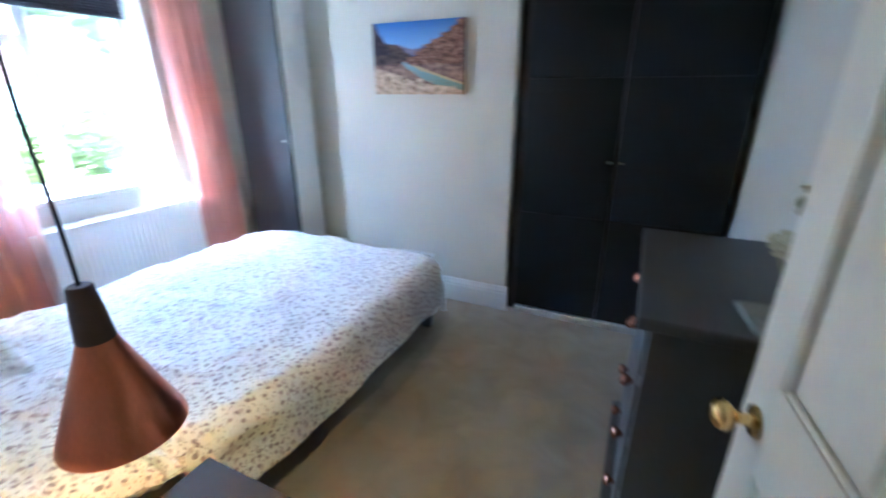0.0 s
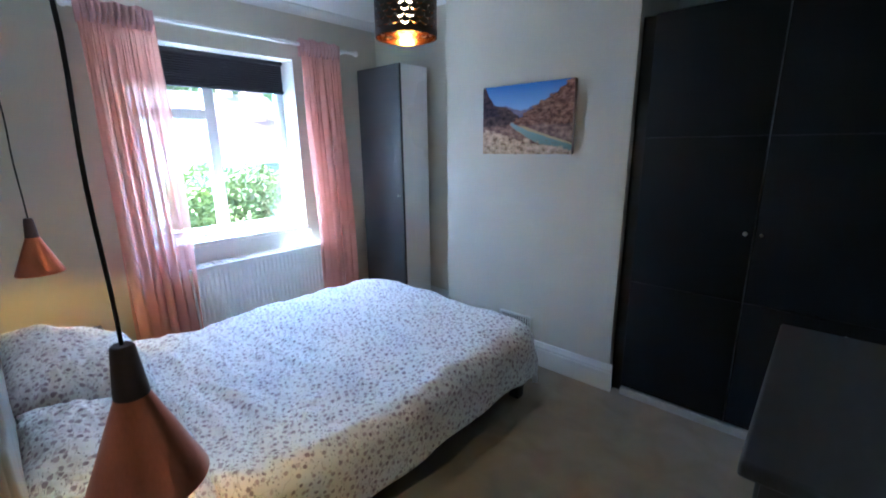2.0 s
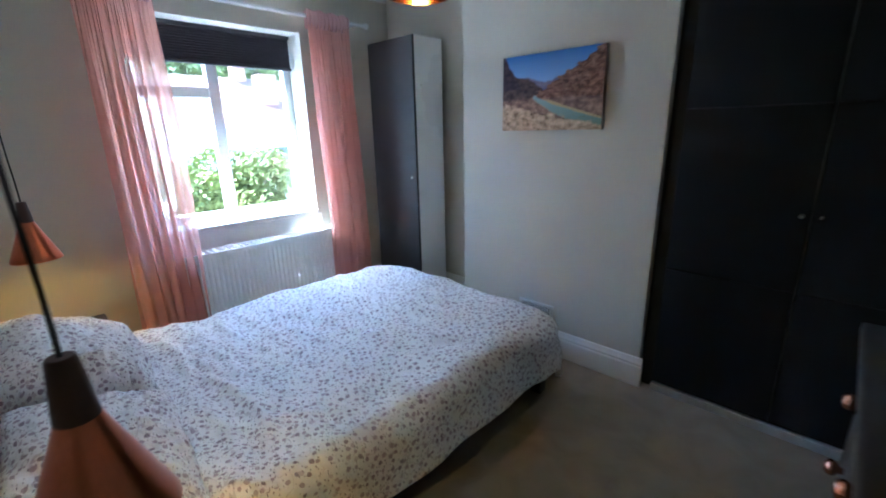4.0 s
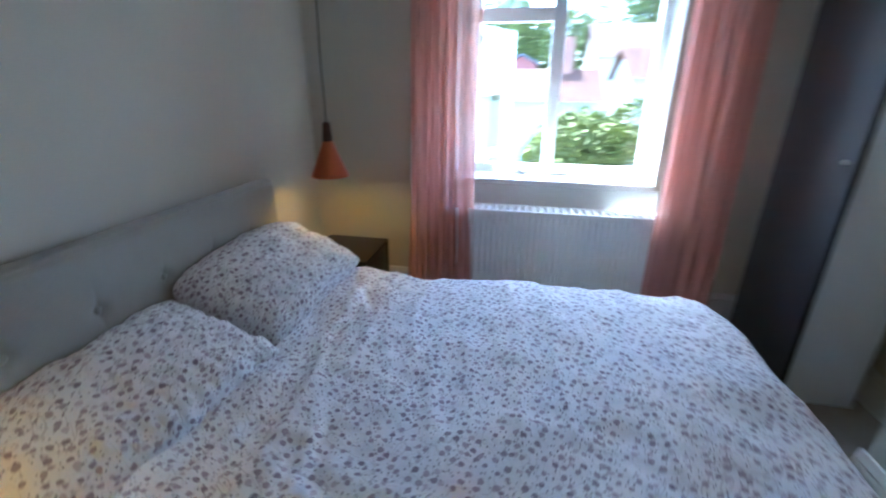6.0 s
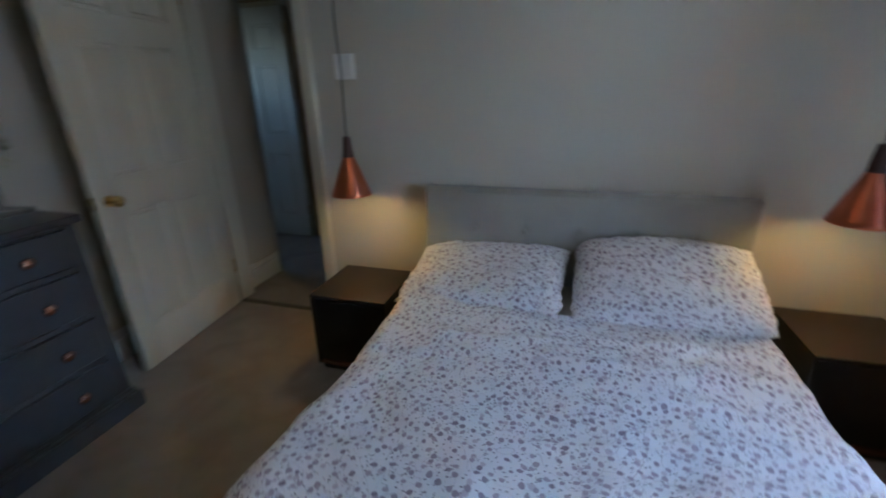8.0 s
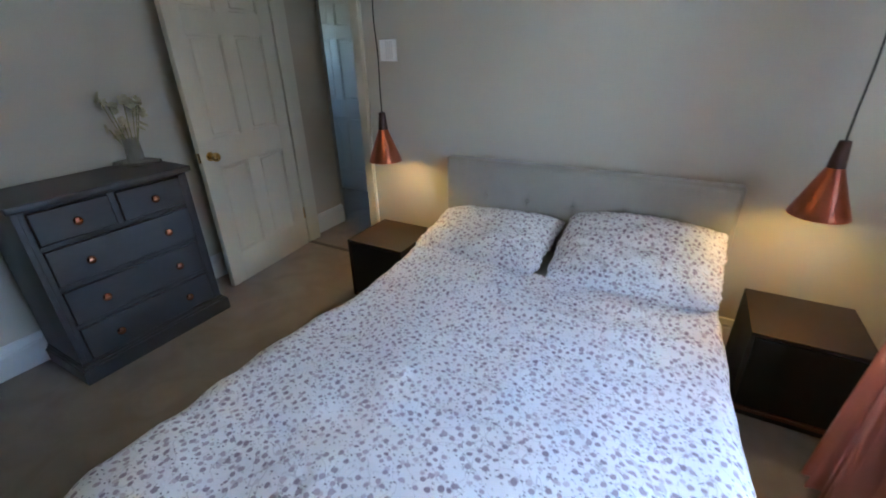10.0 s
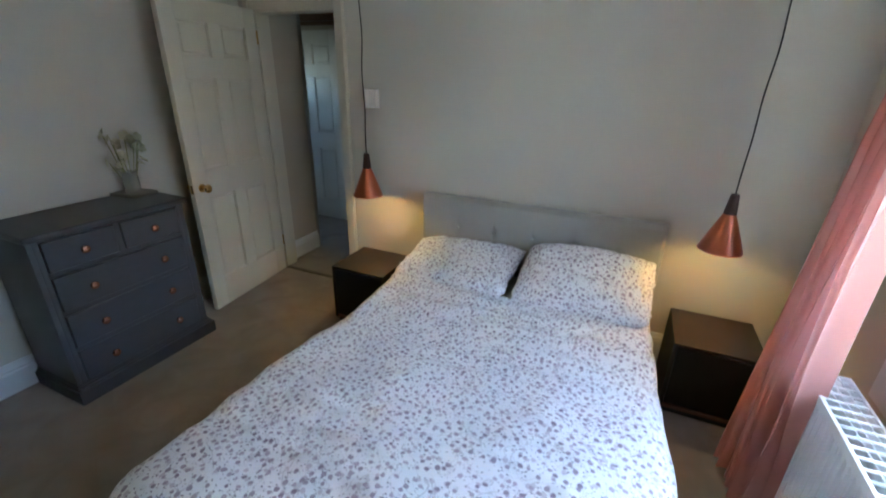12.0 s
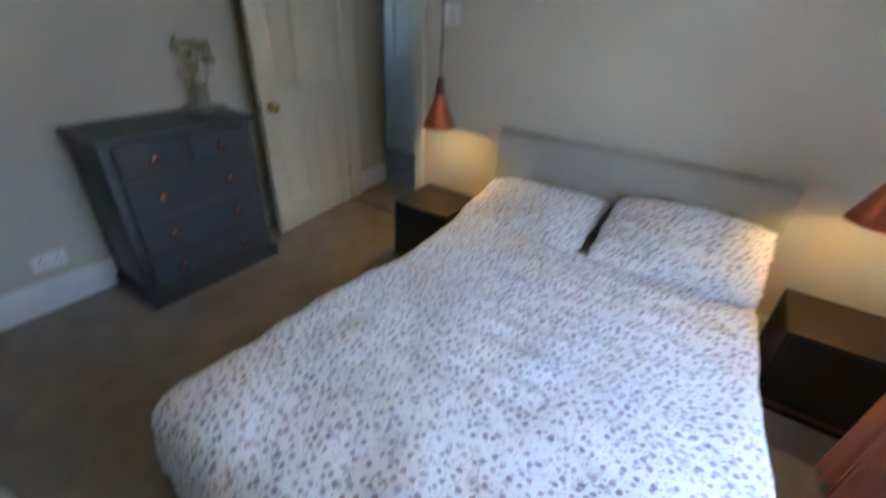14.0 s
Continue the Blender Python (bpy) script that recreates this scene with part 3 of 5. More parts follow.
vb = lathe([(0, 0), (0.008, 0), (0.008, 0.10), (0.018, 0.105), (0.02, 0.15), (0.016, 0.17), (0, 0.172)], 14, (0.14, RY1 + 0.03, 0.0))
part("valve", vb, RADW, rad)
part("bracket", B(0.0, -0.4, 0.3, 0.085, -0.36, 0.5), RADW, rad)
part("bracket", B(0.0, 0.36, 0.3, 0.085, 0.4, 0.5), RADW, rad)

# ---- bed ----
BX, HWB, HHB = -1.36, 0.765, 0.740
bed = thing("bed", pose(BX, 0, 0), "grey upholstered double bed with buttoned headboard", "bed")
hb = bmesh.new()
box(hb, -HHB, 0.030, 0.12, HHB, 0.105, 0.872, bevel=0.02, seg=4)
head = part("headboard", hb, HEADB, bed, "light grey buttoned headboard")
BUTTONS = [(-0.508 + 0.247 * i, 0.672) for i in range(5)]


def padding(u, v):
    x, z = -HHB + 0.004 + (2 * HHB - 0.008) * u, 0.40 + 0.466 * v
    edge = min(1.0, min(u, 1 - u) * 2 * HHB / 0.022) * min(1.0, (1 - v) * 0.466 / 0.022)
    y = 0.089 + 0.028 * math.sqrt(max(0.0, 1 - (1 - edge) ** 2))
    for bx, bz in BUTTONS:
        r2 = (x - bx) ** 2 + (z - bz) ** 2
        y -= 0.016 * math.exp(-r2 / 0.0006) + 0.004 * math.exp(-((x - bx) / 0.006) ** 2 - (z - bz) ** 2 / 0.004)
    return (x, y + 0.002 * noise.noise(Vector((x * 9, z * 9, 1))), z)


part("padding", sheet(300, 60, padding), HEADB, head)
for bx, bz in BUTTONS:
    part("button", lathe([(0, 0.010), (0.007, 0.009), (0.012, 0.003), (0.011, -0.004)], 14, (bx, 0.103, bz), "y"), HEADB, bed, "covered button")
fb = bmesh.new()
box(fb, -HWB + 0.05, 0.10, 0.09, HWB - 0.055, 2.15, 0.26, bevel=0.02, seg=3)
part("base", fb, BASEC, bed, "dark grey fabric bed base")
for x in (-HWB + 0.07, HWB - 0.07):
    for y in (0.2, 2.10):
        lg = bmesh.new()
        box(lg, x - 0.03, y - 0.03, 0, x + 0.03, y + 0.03, 0.09, bevel=0.004)
        part("leg", lg, BLACK, bed, "black block foot")
mt = bmesh.new()
box(mt, -HWB + 0.03, 0.11, 0.26, HWB - 0.075, 2.10, 0.415, bevel=0.05, seg=5)
tagged(part("mattress", mt, SHEET, None), "mattress under a cream fitted sheet", "mattress").location = (BX, 0, 0)


def duvet_profile(d):
    """Across an edge: how far out and how far down a point lies that is d past the flat."""
    r = 0.10
    if d <= 0:
        return 0.0, 0.0
    if d < r * math.pi / 2:
        a = d / r
        return r * math.sin(a), r * (1 - math.cos(a))
    e = d - r * math.pi / 2
    return r + 0.10 * e, r + 0.985 * e


CREASES = []
crnd = random.Random(21)
for _ in range(26):
    CREASES.append((crnd.uniform(-0.65, 0.65), crnd.uniform(0.1, 1.5), radians(crnd.gauss(12, 30)), crnd.uniform(0.12, 0.34), crnd.uniform(0.014, 0.026), crnd.uniform(-0.004, 0.006)))
for x_, y_, a_, h_ in ((0.30, 0.10, 3, 0.009), (-0.25, 0.13, -4, 0.010), (0.25, 0.21, 7, 0.009), (-0.1, 0.27, 2, 0.007), (0.45, 0.33, 14, 0.009)):
    CREASES.append((x_, y_, radians(a_), 0.38, 0.020, h_))


def crease_height(x, y):
    """Soft ridges and furrows in the cloth: each one a short line with its own bearing, length, width and height."""
    h = 0.0
    for cx, cy, a, ln, wd, amp in CREASES:
        dx, dy = x - cx, y - cy
        along, off = dx * math.cos(a) + dy * math.sin(a), dy * math.cos(a) - dx * math.sin(a)
        if abs(along) < 2 * ln and abs(off) < 0.12:
            off += 0.25 * along * along
            h += amp * math.exp(-(along / ln) ** 2) * (math.exp(-(off / wd) ** 2) - 0.45 * math.exp(-((off - 1.9 * wd) / wd) ** 2))
    return h


def duvet_place(u, v):
    s, t = u * 1.985 - 0.98, v * 1.88
    ix, ty, rc = 0.675, 1.555, 0.14
    px, py = abs(s), t
    cx, cy = min(px, ix - rc), min(py, ty - rc)
    dx, dy = px - cx, py - cy
    dist = math.hypot(dx, dy)
    d = dist - rc
    if d > 0:
        nx, ny = dx / dist, dy / dist
        out, down = duvet_profile(d)
        corner = (2 * nx * max(ny, 0.0)) ** 2 * min(1.0, d / 0.3)
        flare = 0.05 * (2 * nx * max(ny, 0.0)) ** 2 * min(1.0, d / 0.15) * (1.0 if s > 0 else 0.4)
        x, y = cx + nx * (rc + out + flare), cy + ny * (rc + out + flare)
    else:
        x, y, down, corner = px, py, 0.0, 0.0
    x = math.copysign(x, s)
    top = 0.452 + 0.040 * math.exp(-((y - 1.40) / 0.40) ** 2 - (x / 0.6) ** 2) - 0.05 * math.exp(-((x + 0.75) / 0.25) ** 2 - ((y - 1.35) / 0.5) ** 2)
    top -= 0.02 * math.exp(-((y - 0.45) / 0.3) ** 2) + 0.018 * math.exp(-(y / 0.13) ** 2)
    top += 0.016 * math.exp(-((y - 0.20 - 0.05 * math.sin(3.1 * x)) / 0.035) ** 2) * (0.6 + 0.4 * math.sin(5 * x + 1))
    hang = min(1.0, down / 0.12)
    p = Vector((x, y, 0.3))
    puff = 0.020 * noise.noise(p * 2.6 + Vector((3, 1, 0))) + 0.012 * noise.noise(p * 6.0) + 0.007 * noise.noise(p * 15.0)
    ridge = 0.013 * (1 - abs(noise.noise(Vector((x * 2.2, y * 7.5, 5.0))))) ** 3
    z = top + (puff + ridge) * (1 - 0.6 * hang) + crease_height(x, y) * (1 - hang) - down
    wave = 0.022 * noise.noise(Vector((s * 5.0, t * 5.0, 9.0))) * hang
    if d > 0:
        x += math.copysign(nx, s) * wave
        y += ny * wave
    z += 0.02 * noise.noise(Vector((s * 3, t * 3, 2))) * hang
    z += 0.085 * corner
    y += 0.012 * noise.noise(Vector((x * 4, 1, 1))) * (1 - v)
    if x < 0:
        k = min(1.0, max(0.0, (y - 0.05) / 1.1))
        x *= 1 + 0.094 * k * k * (3 - 2 * k)
    if x > 0:
        x *= 1 - 0.055 * max(0.0, 1 - y / 0.95)
    return (x, y + 0.53 - 0.03 * (1 - v) * min(1.0, max(0.0, x / 0.6)) - 0.07 * (1 - v) ** 3 * min(1.0, max(0.0, (-x - 0.3) / 0.4)), z)


def duvet_uv(u, v):
    return (u * 2.03, v * 1.95)


dv = tagged(part("duvet", sheet(190, 180, duvet_place, duvet_uv), FLORAL, None), "white duvet with mauve floral dots, spread over the bed", "duvet")
dv.location = (BX + 0.02, 0, 0)
sol = dv.modifiers.new("thickness", "SOLIDIFY")
sol.thickness, sol.offset = 0.03, -1.0


def cuff_place(u, v):
    """The turned-down band at the duvet's head end: a rolled front edge, then a layer on top of the duvet."""
    w = v * 1.3 - 0.3
    x, y, z = duvet_place(0.13 + 0.74 * u, max(0.0, w) * (0.095 + 0.010 * math.sin(9 * u) + 0.005 * math.sin(31 * u)))
    side = min(1.0, max(0.0, abs(x) - 0.66) / 0.12)
    k = max(0.0, w)
    lift = 0.030 * (1 - k * k * (3 - 2 * k)) - 0.003 * k + 0.006 * (1 - k) * noise.noise(Vector((x * 9, y * 14, 4.0)))
    if w < 0:
        a = -w / 0.3
        y -= 0.012 * math.sin(a * 2.2)
        lift -= 0.07 * (1 - math.cos(a * 1.9)) * 0.75
    return (x + math.copysign(lift * side, x), y, z + lift * (1 - side))


part("folded_edge", sheet(110, 26, cuff_place, lambda u, v: (u * 1.7, v * 0.28 + 3)), FLORAL, dv)


def pillow(m, w, h, t, seed, label, rounding=0.03, lean=0.0):
    """A stuffed pillow in a case: pinched corners, creased cloth."""
    off = Vector((seed * 7.3, 0, 0))

    def side(sgn):
        def place(u, v):
            a, b = 2 * u - 1, 2 * v - 1
            prof = max(0.0, (1 - abs(a) ** 3.4) * (1 - abs(b) ** 3.4)) ** 0.5
            pin = 1 - rounding * abs(b) ** 3 * abs(a) ** 2 - 0.03 * (1 - b * b) * abs(a) ** 3
            pin2 = 1 - 1.3 * rounding * abs(a) ** 3 * b * b - 0.04 * (1 - a * a) * abs(b) ** 3
            p = Vector((a * w / 2, b * h / 2, sgn)) + off
            z = sgn * t / 2 * prof * (1 + lean * math.sin(1.5 * a + 0.3)) * (1 + 0.22 * noise.noise(p * 4)) + prof * 0.010 * noise.noise(p * 11)
            rim = max(abs(a), abs(b)) ** 3
            pull = Vector((a * w * 6 + 3 * b, b * h * 16 - 2 * a, seed)) if abs(a) > abs(b) else Vector((a * w * 16 - 2 * b, b * h * 6 + 3 * a, seed))
            z += sgn * prof * (0.006 + 0.012 * rim) * (1 - abs(noise.noise(pull)) * 2.2)
            ragged = 0.014 * noise.noise(Vector((a * 5, b * 5, seed * 3.0))) + 0.007 * noise.noise(Vector((a * 14, b * 14, seed)))
            return (a * w / 2 * pin + ragged * abs(a) ** 2, b * h / 2 * pin2 + ragged * abs(b) ** 2, z + 0.012 * noise.noise(Vector((a * 3, b * 3, seed))))
        return place

    def along(q, size):
        a = 2 * q - 1
        return q * size + math.copysign(0.45 * t * (1 - math.sqrt(max(0.0, 1 - abs(a) ** 3.4))), a)

    bm = sheet(80, 60, side(1), lambda u, v: (along(u, w) + seed, along(v, h)))
    low = sheet(80, 60, side(-1), lambda u, v: (along(u, w) + seed + 2, along(v, h)))
    me = bpy.data.meshes.new("low")
    low.to_mesh(me)
    low.free()
    bm.from_mesh(me)
    bpy.data.meshes.remove(me)
    bmesh.ops.remove_doubles(bm, verts=bm.verts, dist=0.0015)
    bmesh.ops.recalc_face_normals(bm, faces=bm.faces)
    ob = tagged(part("pillow", bm, FLORAL, None), label, "pillow", "pillows on the bed")
    ob.matrix_world = m
    return ob


pillow(pose(-0.972, 0.305, 0.505, -16, 4, -5), 0.74, 0.45, 0.165, 1, "plump floral pillow lying flat on the bed", 0.0)
pillow(pose(-1.722, 0.318, 0.550, -21, 4, -3), 0.725, 0.49, 0.225, 2, "plump floral pillow propped against the headboard", 0.05, 0.22)

# ---- bedside tables ----


def bedside(m, label):
    n = thing("bedside_table", m, label, "bedside table", "bedside tables")
    w, d, h, t = 0.385, 0.375, 0.427, 0.018
    part("top", B(-w / 2, 0, h - t, w / 2, d, h, bevel=0.0015), NSTOP, n, "taupe laminate top")
    for x in (-w / 2, w / 2 - t):
        part("side", B(x, 0, 0.045, x + t, d - 0.001, h - t, bevel=0.001), NSTOP, n)
    part("back", B(-w / 2 + t, 0.0, 0.045, w / 2 - t, 0.012, h - t), NSBLK, n)
    part("bottom", B(-w / 2 + t, 0.012, 0.045, w / 2 - t, d - 0.002, 0.045 + t), NSWOOD, n, "red-brown lower edge")
    part("drawer_front", B(-w / 2 + t + 0.002, d - 0.022, 0.07, w / 2 - t - 0.002, d - 0.004, h - t - 0.006, bevel=0.002), NSBLK, n, "black drawer front")
    part("plinth", B(-w / 2 + 0.01, 0.02, 0, w / 2 - 0.01, d - 0.03, 0.045), NSBLK, n)
    return n


bedside(pose(-0.372, 0.172, 0), "taupe bedside table with black front beside the doorway")
bedside(pose(-2.385, 0.150, 0), "taupe bedside table with black front beside the curtain")

# ---- copper pendants ----


def shrunk(profile):
    """The lamp's profile, drawn in towards its top."""
    return [(r * 0.97, 1.146 - (1.146 - h) * 0.92) for r, h in profile]


def pendant(x, y, label, sway):
    p = thing("pendant_lamp", pose(x, y, -0.017), label, "pendant lamp", "copper bedside pendants")
    shade = [(0.098, 0.850), (0.0985, 0.853), (0.091, 0.874), (0.075, 0.916), (0.057, 0.965), (0.042, 1.005), (0.031, 1.035), (0.025, 1.052), (0.023, 1.051), (0.040, 1.003), (0.055, 0.963), (0.073, 0.914), (0.089, 0.872), (0.096, 0.8505), (0.098, 0.850)]
    part("shade", lathe(shrunk(shade), 56), COPPER, p, "brushed copper cone shade")
    part("cap", lathe(shrunk([(0, 1.044), (0.0275, 1.044), (0.028, 1.048), (0.024, 1.09), (0.0185, 1.142), (0.016, 1.146), (0, 1.146)]), 32), WALNUT, p, "dark wooden cap")
    pts = [(0.004 * math.sin(k * 0.9 + sway) * math.sin(math.pi * k / 24), 0.004 * math.cos(k * 0.7) * math.sin(math.pi * k / 24), 1.13 + (H - 0.073 - 1.13) * k / 24) for k in range(25)]
    part("cord", tube(pts, 0.0033, 8), CORD, p, "black textile cord")
    part("ceiling_cup", lathe([(0, H - 0.081), (0.034, H - 0.081), (0.036, H - 0.077), (0.054, H + 0.011), (0.054, H + 0.017), (0, H + 0.017)], 32), BLACK, p, "black tapered ceiling cup")
    part("bulb", lathe([(0, 0.930), (0.016, 0.933), (0.025, 0.947), (0.027, 0.96), (0.022, 0.98), (0.013, 1.0), (0.012, 1.03), (0, 1.03)], 20), glow("pendant_bulb_glow", (1.0, 0.70, 0.36), 1.5), p, "lit warm bulb")
    lamp = new("pendant_light", bpy.data.lights.new("pendant_light", "POINT"))
    lamp.data.energy, lamp.data.color, lamp.data.shadow_soft_size = 0.125, WARM, 0.02
    lamp.location = (x, y, 0.902)
    return p


pendant(-0.313, 0.285, "copper cone pendant lamp hanging beside the doorway", 0.0)
pendant(-2.305, 0.314, "copper cone pendant lamp hanging beside the curtain", 0.7)

# ---- ceiling pendant with pierced drum shade ----
LX, LY, LR, LZ0, LZ1 = -0.808, 1.428, 0.122, 1.858, 2.100
drum = thing("ceiling_lamp", pose(LX, LY, 0), "black pierced drum lampshade with gold lining, lit", "ceiling lamp")


def pierced(radius):
    """A drum of cells with a crescent cut through each."""
    bm = bmesh.new()
    cols, rows = 20, 9
    n = 16
    zb, zt = LZ0 + 0.022, LZ1 - 0.018
    ch, cw = (zt - zb) / rows, 2 * math.pi / cols

    def at(a, z):
        return bm.verts.new((radius * math.cos(a), radius * math.sin(a), z))

    aw = cw * radius
    for r in range(rows):
        for c in range(cols):
            a0, z0 = (c + 0.5 * (r % 2)) * cw, zb + r * ch
            outer, inner = [], []
            R1 = 0.0158
            for k in range(n):
                th = 2 * math.pi * k / n
                dx, dz = math.cos(th), math.sin(th)
                q = 1 / max(abs(dx), abs(dz))
                outer.append(at(a0 + (0.5 + 0.5 * dx * q) * cw, z0 + (0.5 + 0.5 * dz * q) * ch))
                # lower half: round; upper half: pressed down into a hollow
                ix = R1 * dx
                iz = 0.0068 + (R1 * dz if dz < 0 else -0.70 * R1 * dz)
                inner.append(at(a0 + 0.5 * cw + ix / radius, z0 + 0.5 * ch + iz))
            for k in range(n):
                j = (k + 1) % n
                bm.faces.new((outer[k], outer[j], inner[j], inner[k]))
    seg = cols * 4
    for za, zc in ((LZ0, zb), (zt, LZ1)):
        ra = [at(2 * math.pi * k / seg, za) for k in range(seg)]
        rb = [at(2 * math.pi * k / seg, zc) for k in range(seg)]
        for k in range(seg):
            j = (k + 1) % seg
            bm.faces.new((ra[k], ra[j], rb[j], rb[k]))
    return bm


part("shade", pierced(LR), surface("black_shade_metal", (0.012, 0.011, 0.010), 0.5, vary=0.05), drum, "black pierced drum")
part("lining", pierced(LR - 0.0012), GOLD, drum, "gold inner lining")
sp = tube([(0.004, 0, LZ1 - 0.02), (LR - 0.002, 0, LZ1 - 0.006)], 0.002, 6)
for a in (120, 240):
    x, y = (LR - 0.002) * math.cos(radians(a)), (LR - 0.002) * math.sin(radians(a))
    s2 = tube([(0, 0, LZ1 - 0.02), (x, y, LZ1 - 0.006)], 0.002, 6)
    me = bpy.data.meshes.new("spoke")
    s2.to_mesh(me)
    s2.free()
    sp.from_mesh(me)
    bpy.data.meshes.remove(me)
part("spokes", sp, BLACK, drum)
part("bulb_holder", lathe([(0, LZ1 - 0.075), (0.019, LZ1 - 0.075), (0.021, LZ1 - 0.03), (0.012, LZ1 + 0.025), (0.004, LZ1 + 0.03), (0, LZ1 + 0.03)], 20), BLACK, drum)
part("cord", tube([(0, 0, LZ1 + 0.02), (0.001, 0, 2.35), (0, 0, H - 0.05)], 0.0034, 8), surface("red_brown_cord", (0.10, 0.03, 0.02), 0.8), drum, "dark red cord")
part("ceiling_rose", lathe([(0, H - 0.05), (0.02, H - 0.05), (0.05, H - 0.012), (0.052, H), (0, H)], 28), BLACK, drum)
part("bulb", lathe([(0, LZ0 + 0.055), (0.016, LZ0 + 0.058), (0.027, LZ0 + 0.075), (0.030, LZ0 + 0.10), (0.024, LZ0 + 0.135), (0.013, LZ0 + 0.175), (0.012, LZ1 - 0.07), (0, LZ1 - 0.07)], 24), glow("drum_bulb_glow", (1.0, 0.58, 0.20), 1.3), drum, "lit warm bulb")

drum_light = new("drum_light", bpy.data.lights.new("drum_light", "POINT"))
drum_light.data.energy, drum_light.data.color, drum_light.data.shadow_soft_size = 0.09, (1.0, 0.62, 0.22), 0.025
drum_light.location = (LX, LY, LZ0 + 0.040)

# ---- chest of drawers ----
chest = thing("chest_of_drawers", pose(0.694, 1.36, 0), "slate grey painted chest of drawers with copper knobs", "chest of drawers")
X0, X1, Y0, Y1 = -0.195, 0.185, -0.37, 0.37
cb = bmesh.new()
box(cb, X0 + 0.012, Y0, 0.09, X1, Y0 + 0.022, 0.875, bevel=0.002)
box(cb, X0 + 0.012, Y1 - 0.022, 0.09, X1, Y1, 0.875, bevel=0.002)
box(cb, X1 - 0.01, Y0 + 0.022, 0.09, X1 - 0.001, Y1 - 0.022, 0.875)
part("carcass", cb, SLATE, chest)
fr = bmesh.new()
LEV = [(0.705, 0.858), (0.500, 0.682), (0.298, 0.478), (0.100, 0.276)]
for y in (Y0 + 0.022, Y1 - 0.044):
    box(fr, X0 + 0.012, y, 0.09, X0 + 0.034, y + 0.022, 0.875, bevel=0.001)
for a, b in ((0.858, 0.875), (0.682, 0.705), (0.478, 0.500), (0.276, 0.298), (0.09, 0.100)):
    box(fr, X0 + 0.012, Y0 + 0.044, a, X0 + 0.034, Y1 - 0.044, b, bevel=0.001)
box(fr, X0 + 0.012, -0.014, 0.705, X0 + 0.034, 0.014, 0.858, bevel=0.001)
part("face_frame", fr, SLATE, chest)
tp = bmesh.new()
box(tp, X0 - 0.022, Y0 - 0.018, 0.875, X1 + 0.004, Y1 + 0.018, 0.906, bevel=0.010, seg=4)
part("top", tp, SLATETOP, chest, "dark slate grey top with rounded edge")
pl = bmesh.new()
box(pl, X0 - 0.028, Y0 - 0.020, 0, X1, Y1 + 0.020, 0.074, bevel=0.003)
box(pl, X0 - 0.016, Y0 - 0.012, 0.074, X1, Y1 + 0.012, 0.085, bevel=0.005, seg=3)
box(pl, X0 - 0.002, Y0 - 0.005, 0.085, X1, Y1 + 0.005, 0.096, bevel=0.004)
part("plinth", pl, SLATE, chest)
KN = [(0, -0.036), (0.009, -0.0355), (0.016, -0.031), (0.019, -0.023), (0.016, -0.014), (0.009, -0.009), (0.007, 0.0), (0.013, 0.002), (0, 0.002)]
for i, (a, b) in enumerate(LEV):
    spans = [(Y0 + 0.046, -0.016), (0.016, Y1 - 0.046)] if i == 0 else [(Y0 + 0.046, Y1 - 0.046)]
    for c, d in spans:
        dr = bmesh.new()
        box(dr, X0 + 0.004, c + 0.002, a + 0.004, X0 + 0.030, d - 0.002, b - 0.004, bevel=0.005, seg=3)
        drw = part("drawer", dr, SLATE, chest)
        ks = [(c + d) / 2] if i == 0 else [-0.181, 0.180]
        for y in ks:
            part("knob", lathe([(r * 1.08, h + X0 + 0.004) for r, h in KN], 22, (0, y, (a + b) / 2), "x"), COPPERK, drw, "polished copper knob")

# ---- wardrobes ----


def wardrobe_door(parent, x0, x1, y, z0, z1, splits, knob_x, knob_z, paint):
    d = part("door", B(x0, y, z0, x1, y + 0.016, z1, bevel=0.001), CHARGAP, parent)
    zs = [z0, *splits, z1]
    for a, b in zip(zs, zs[1:]):
        part("panel", B(x0 + 0.0005, y - 0.006, a + 0.002, x1 - 0.0005, y - 0.0002, b - 0.002, bevel=0.002), paint, d)
    part("knob", lathe([(0, -0.024), (0.007, -0.023), (0.010, -0.018), (0.008, -0.010), (0.005, -0.006), (0.007, 0.0), (0, 0.0)], 16, (knob_x, y - 0.006, knob_z), "y"), STEEL, d, "small round metal knob")
    return d


ward = thing("wardrobe", pose(0, 0, 0), "charcoal double wardrobe with panelled doors in the alcove", "wardrobe")
wx0, wx1, wy, wz = -0.215, 0.875, 2.53, 2.05
wb = B(wx0, wy + 0.018, 0.05, wx0 + 0.018, YB - 0.01, wz)
box(wb, wx1 - 0.018, wy + 0.018, 0.05, wx1, YB - 0.01, wz)
box(wb, wx0 + 0.018, wy + 0.018, wz - 0.018, wx1 - 0.018, YB - 0.01, wz)
box(wb, wx0 + 0.018, wy + 0.018, 0.05, wx1 - 0.018, YB - 0.01, 0.068)
box(wb, wx0 + 0.018, YB - 0.02, 0.068, wx1 - 0.018, YB - 0.01, wz - 0.018)
part("body", wb, CHAR, ward)
wardrobe_door(ward, wx0 + 0.002, 0.298, wy, 0.052, wz, (0.70, 1.47), 0.270, 1.033, CHAR)
wardrobe_door(ward, 0.303, wx1 - 0.002, wy, 0.052, wz, (0.70, 1.47), 0.332, 1.033, CHAR)
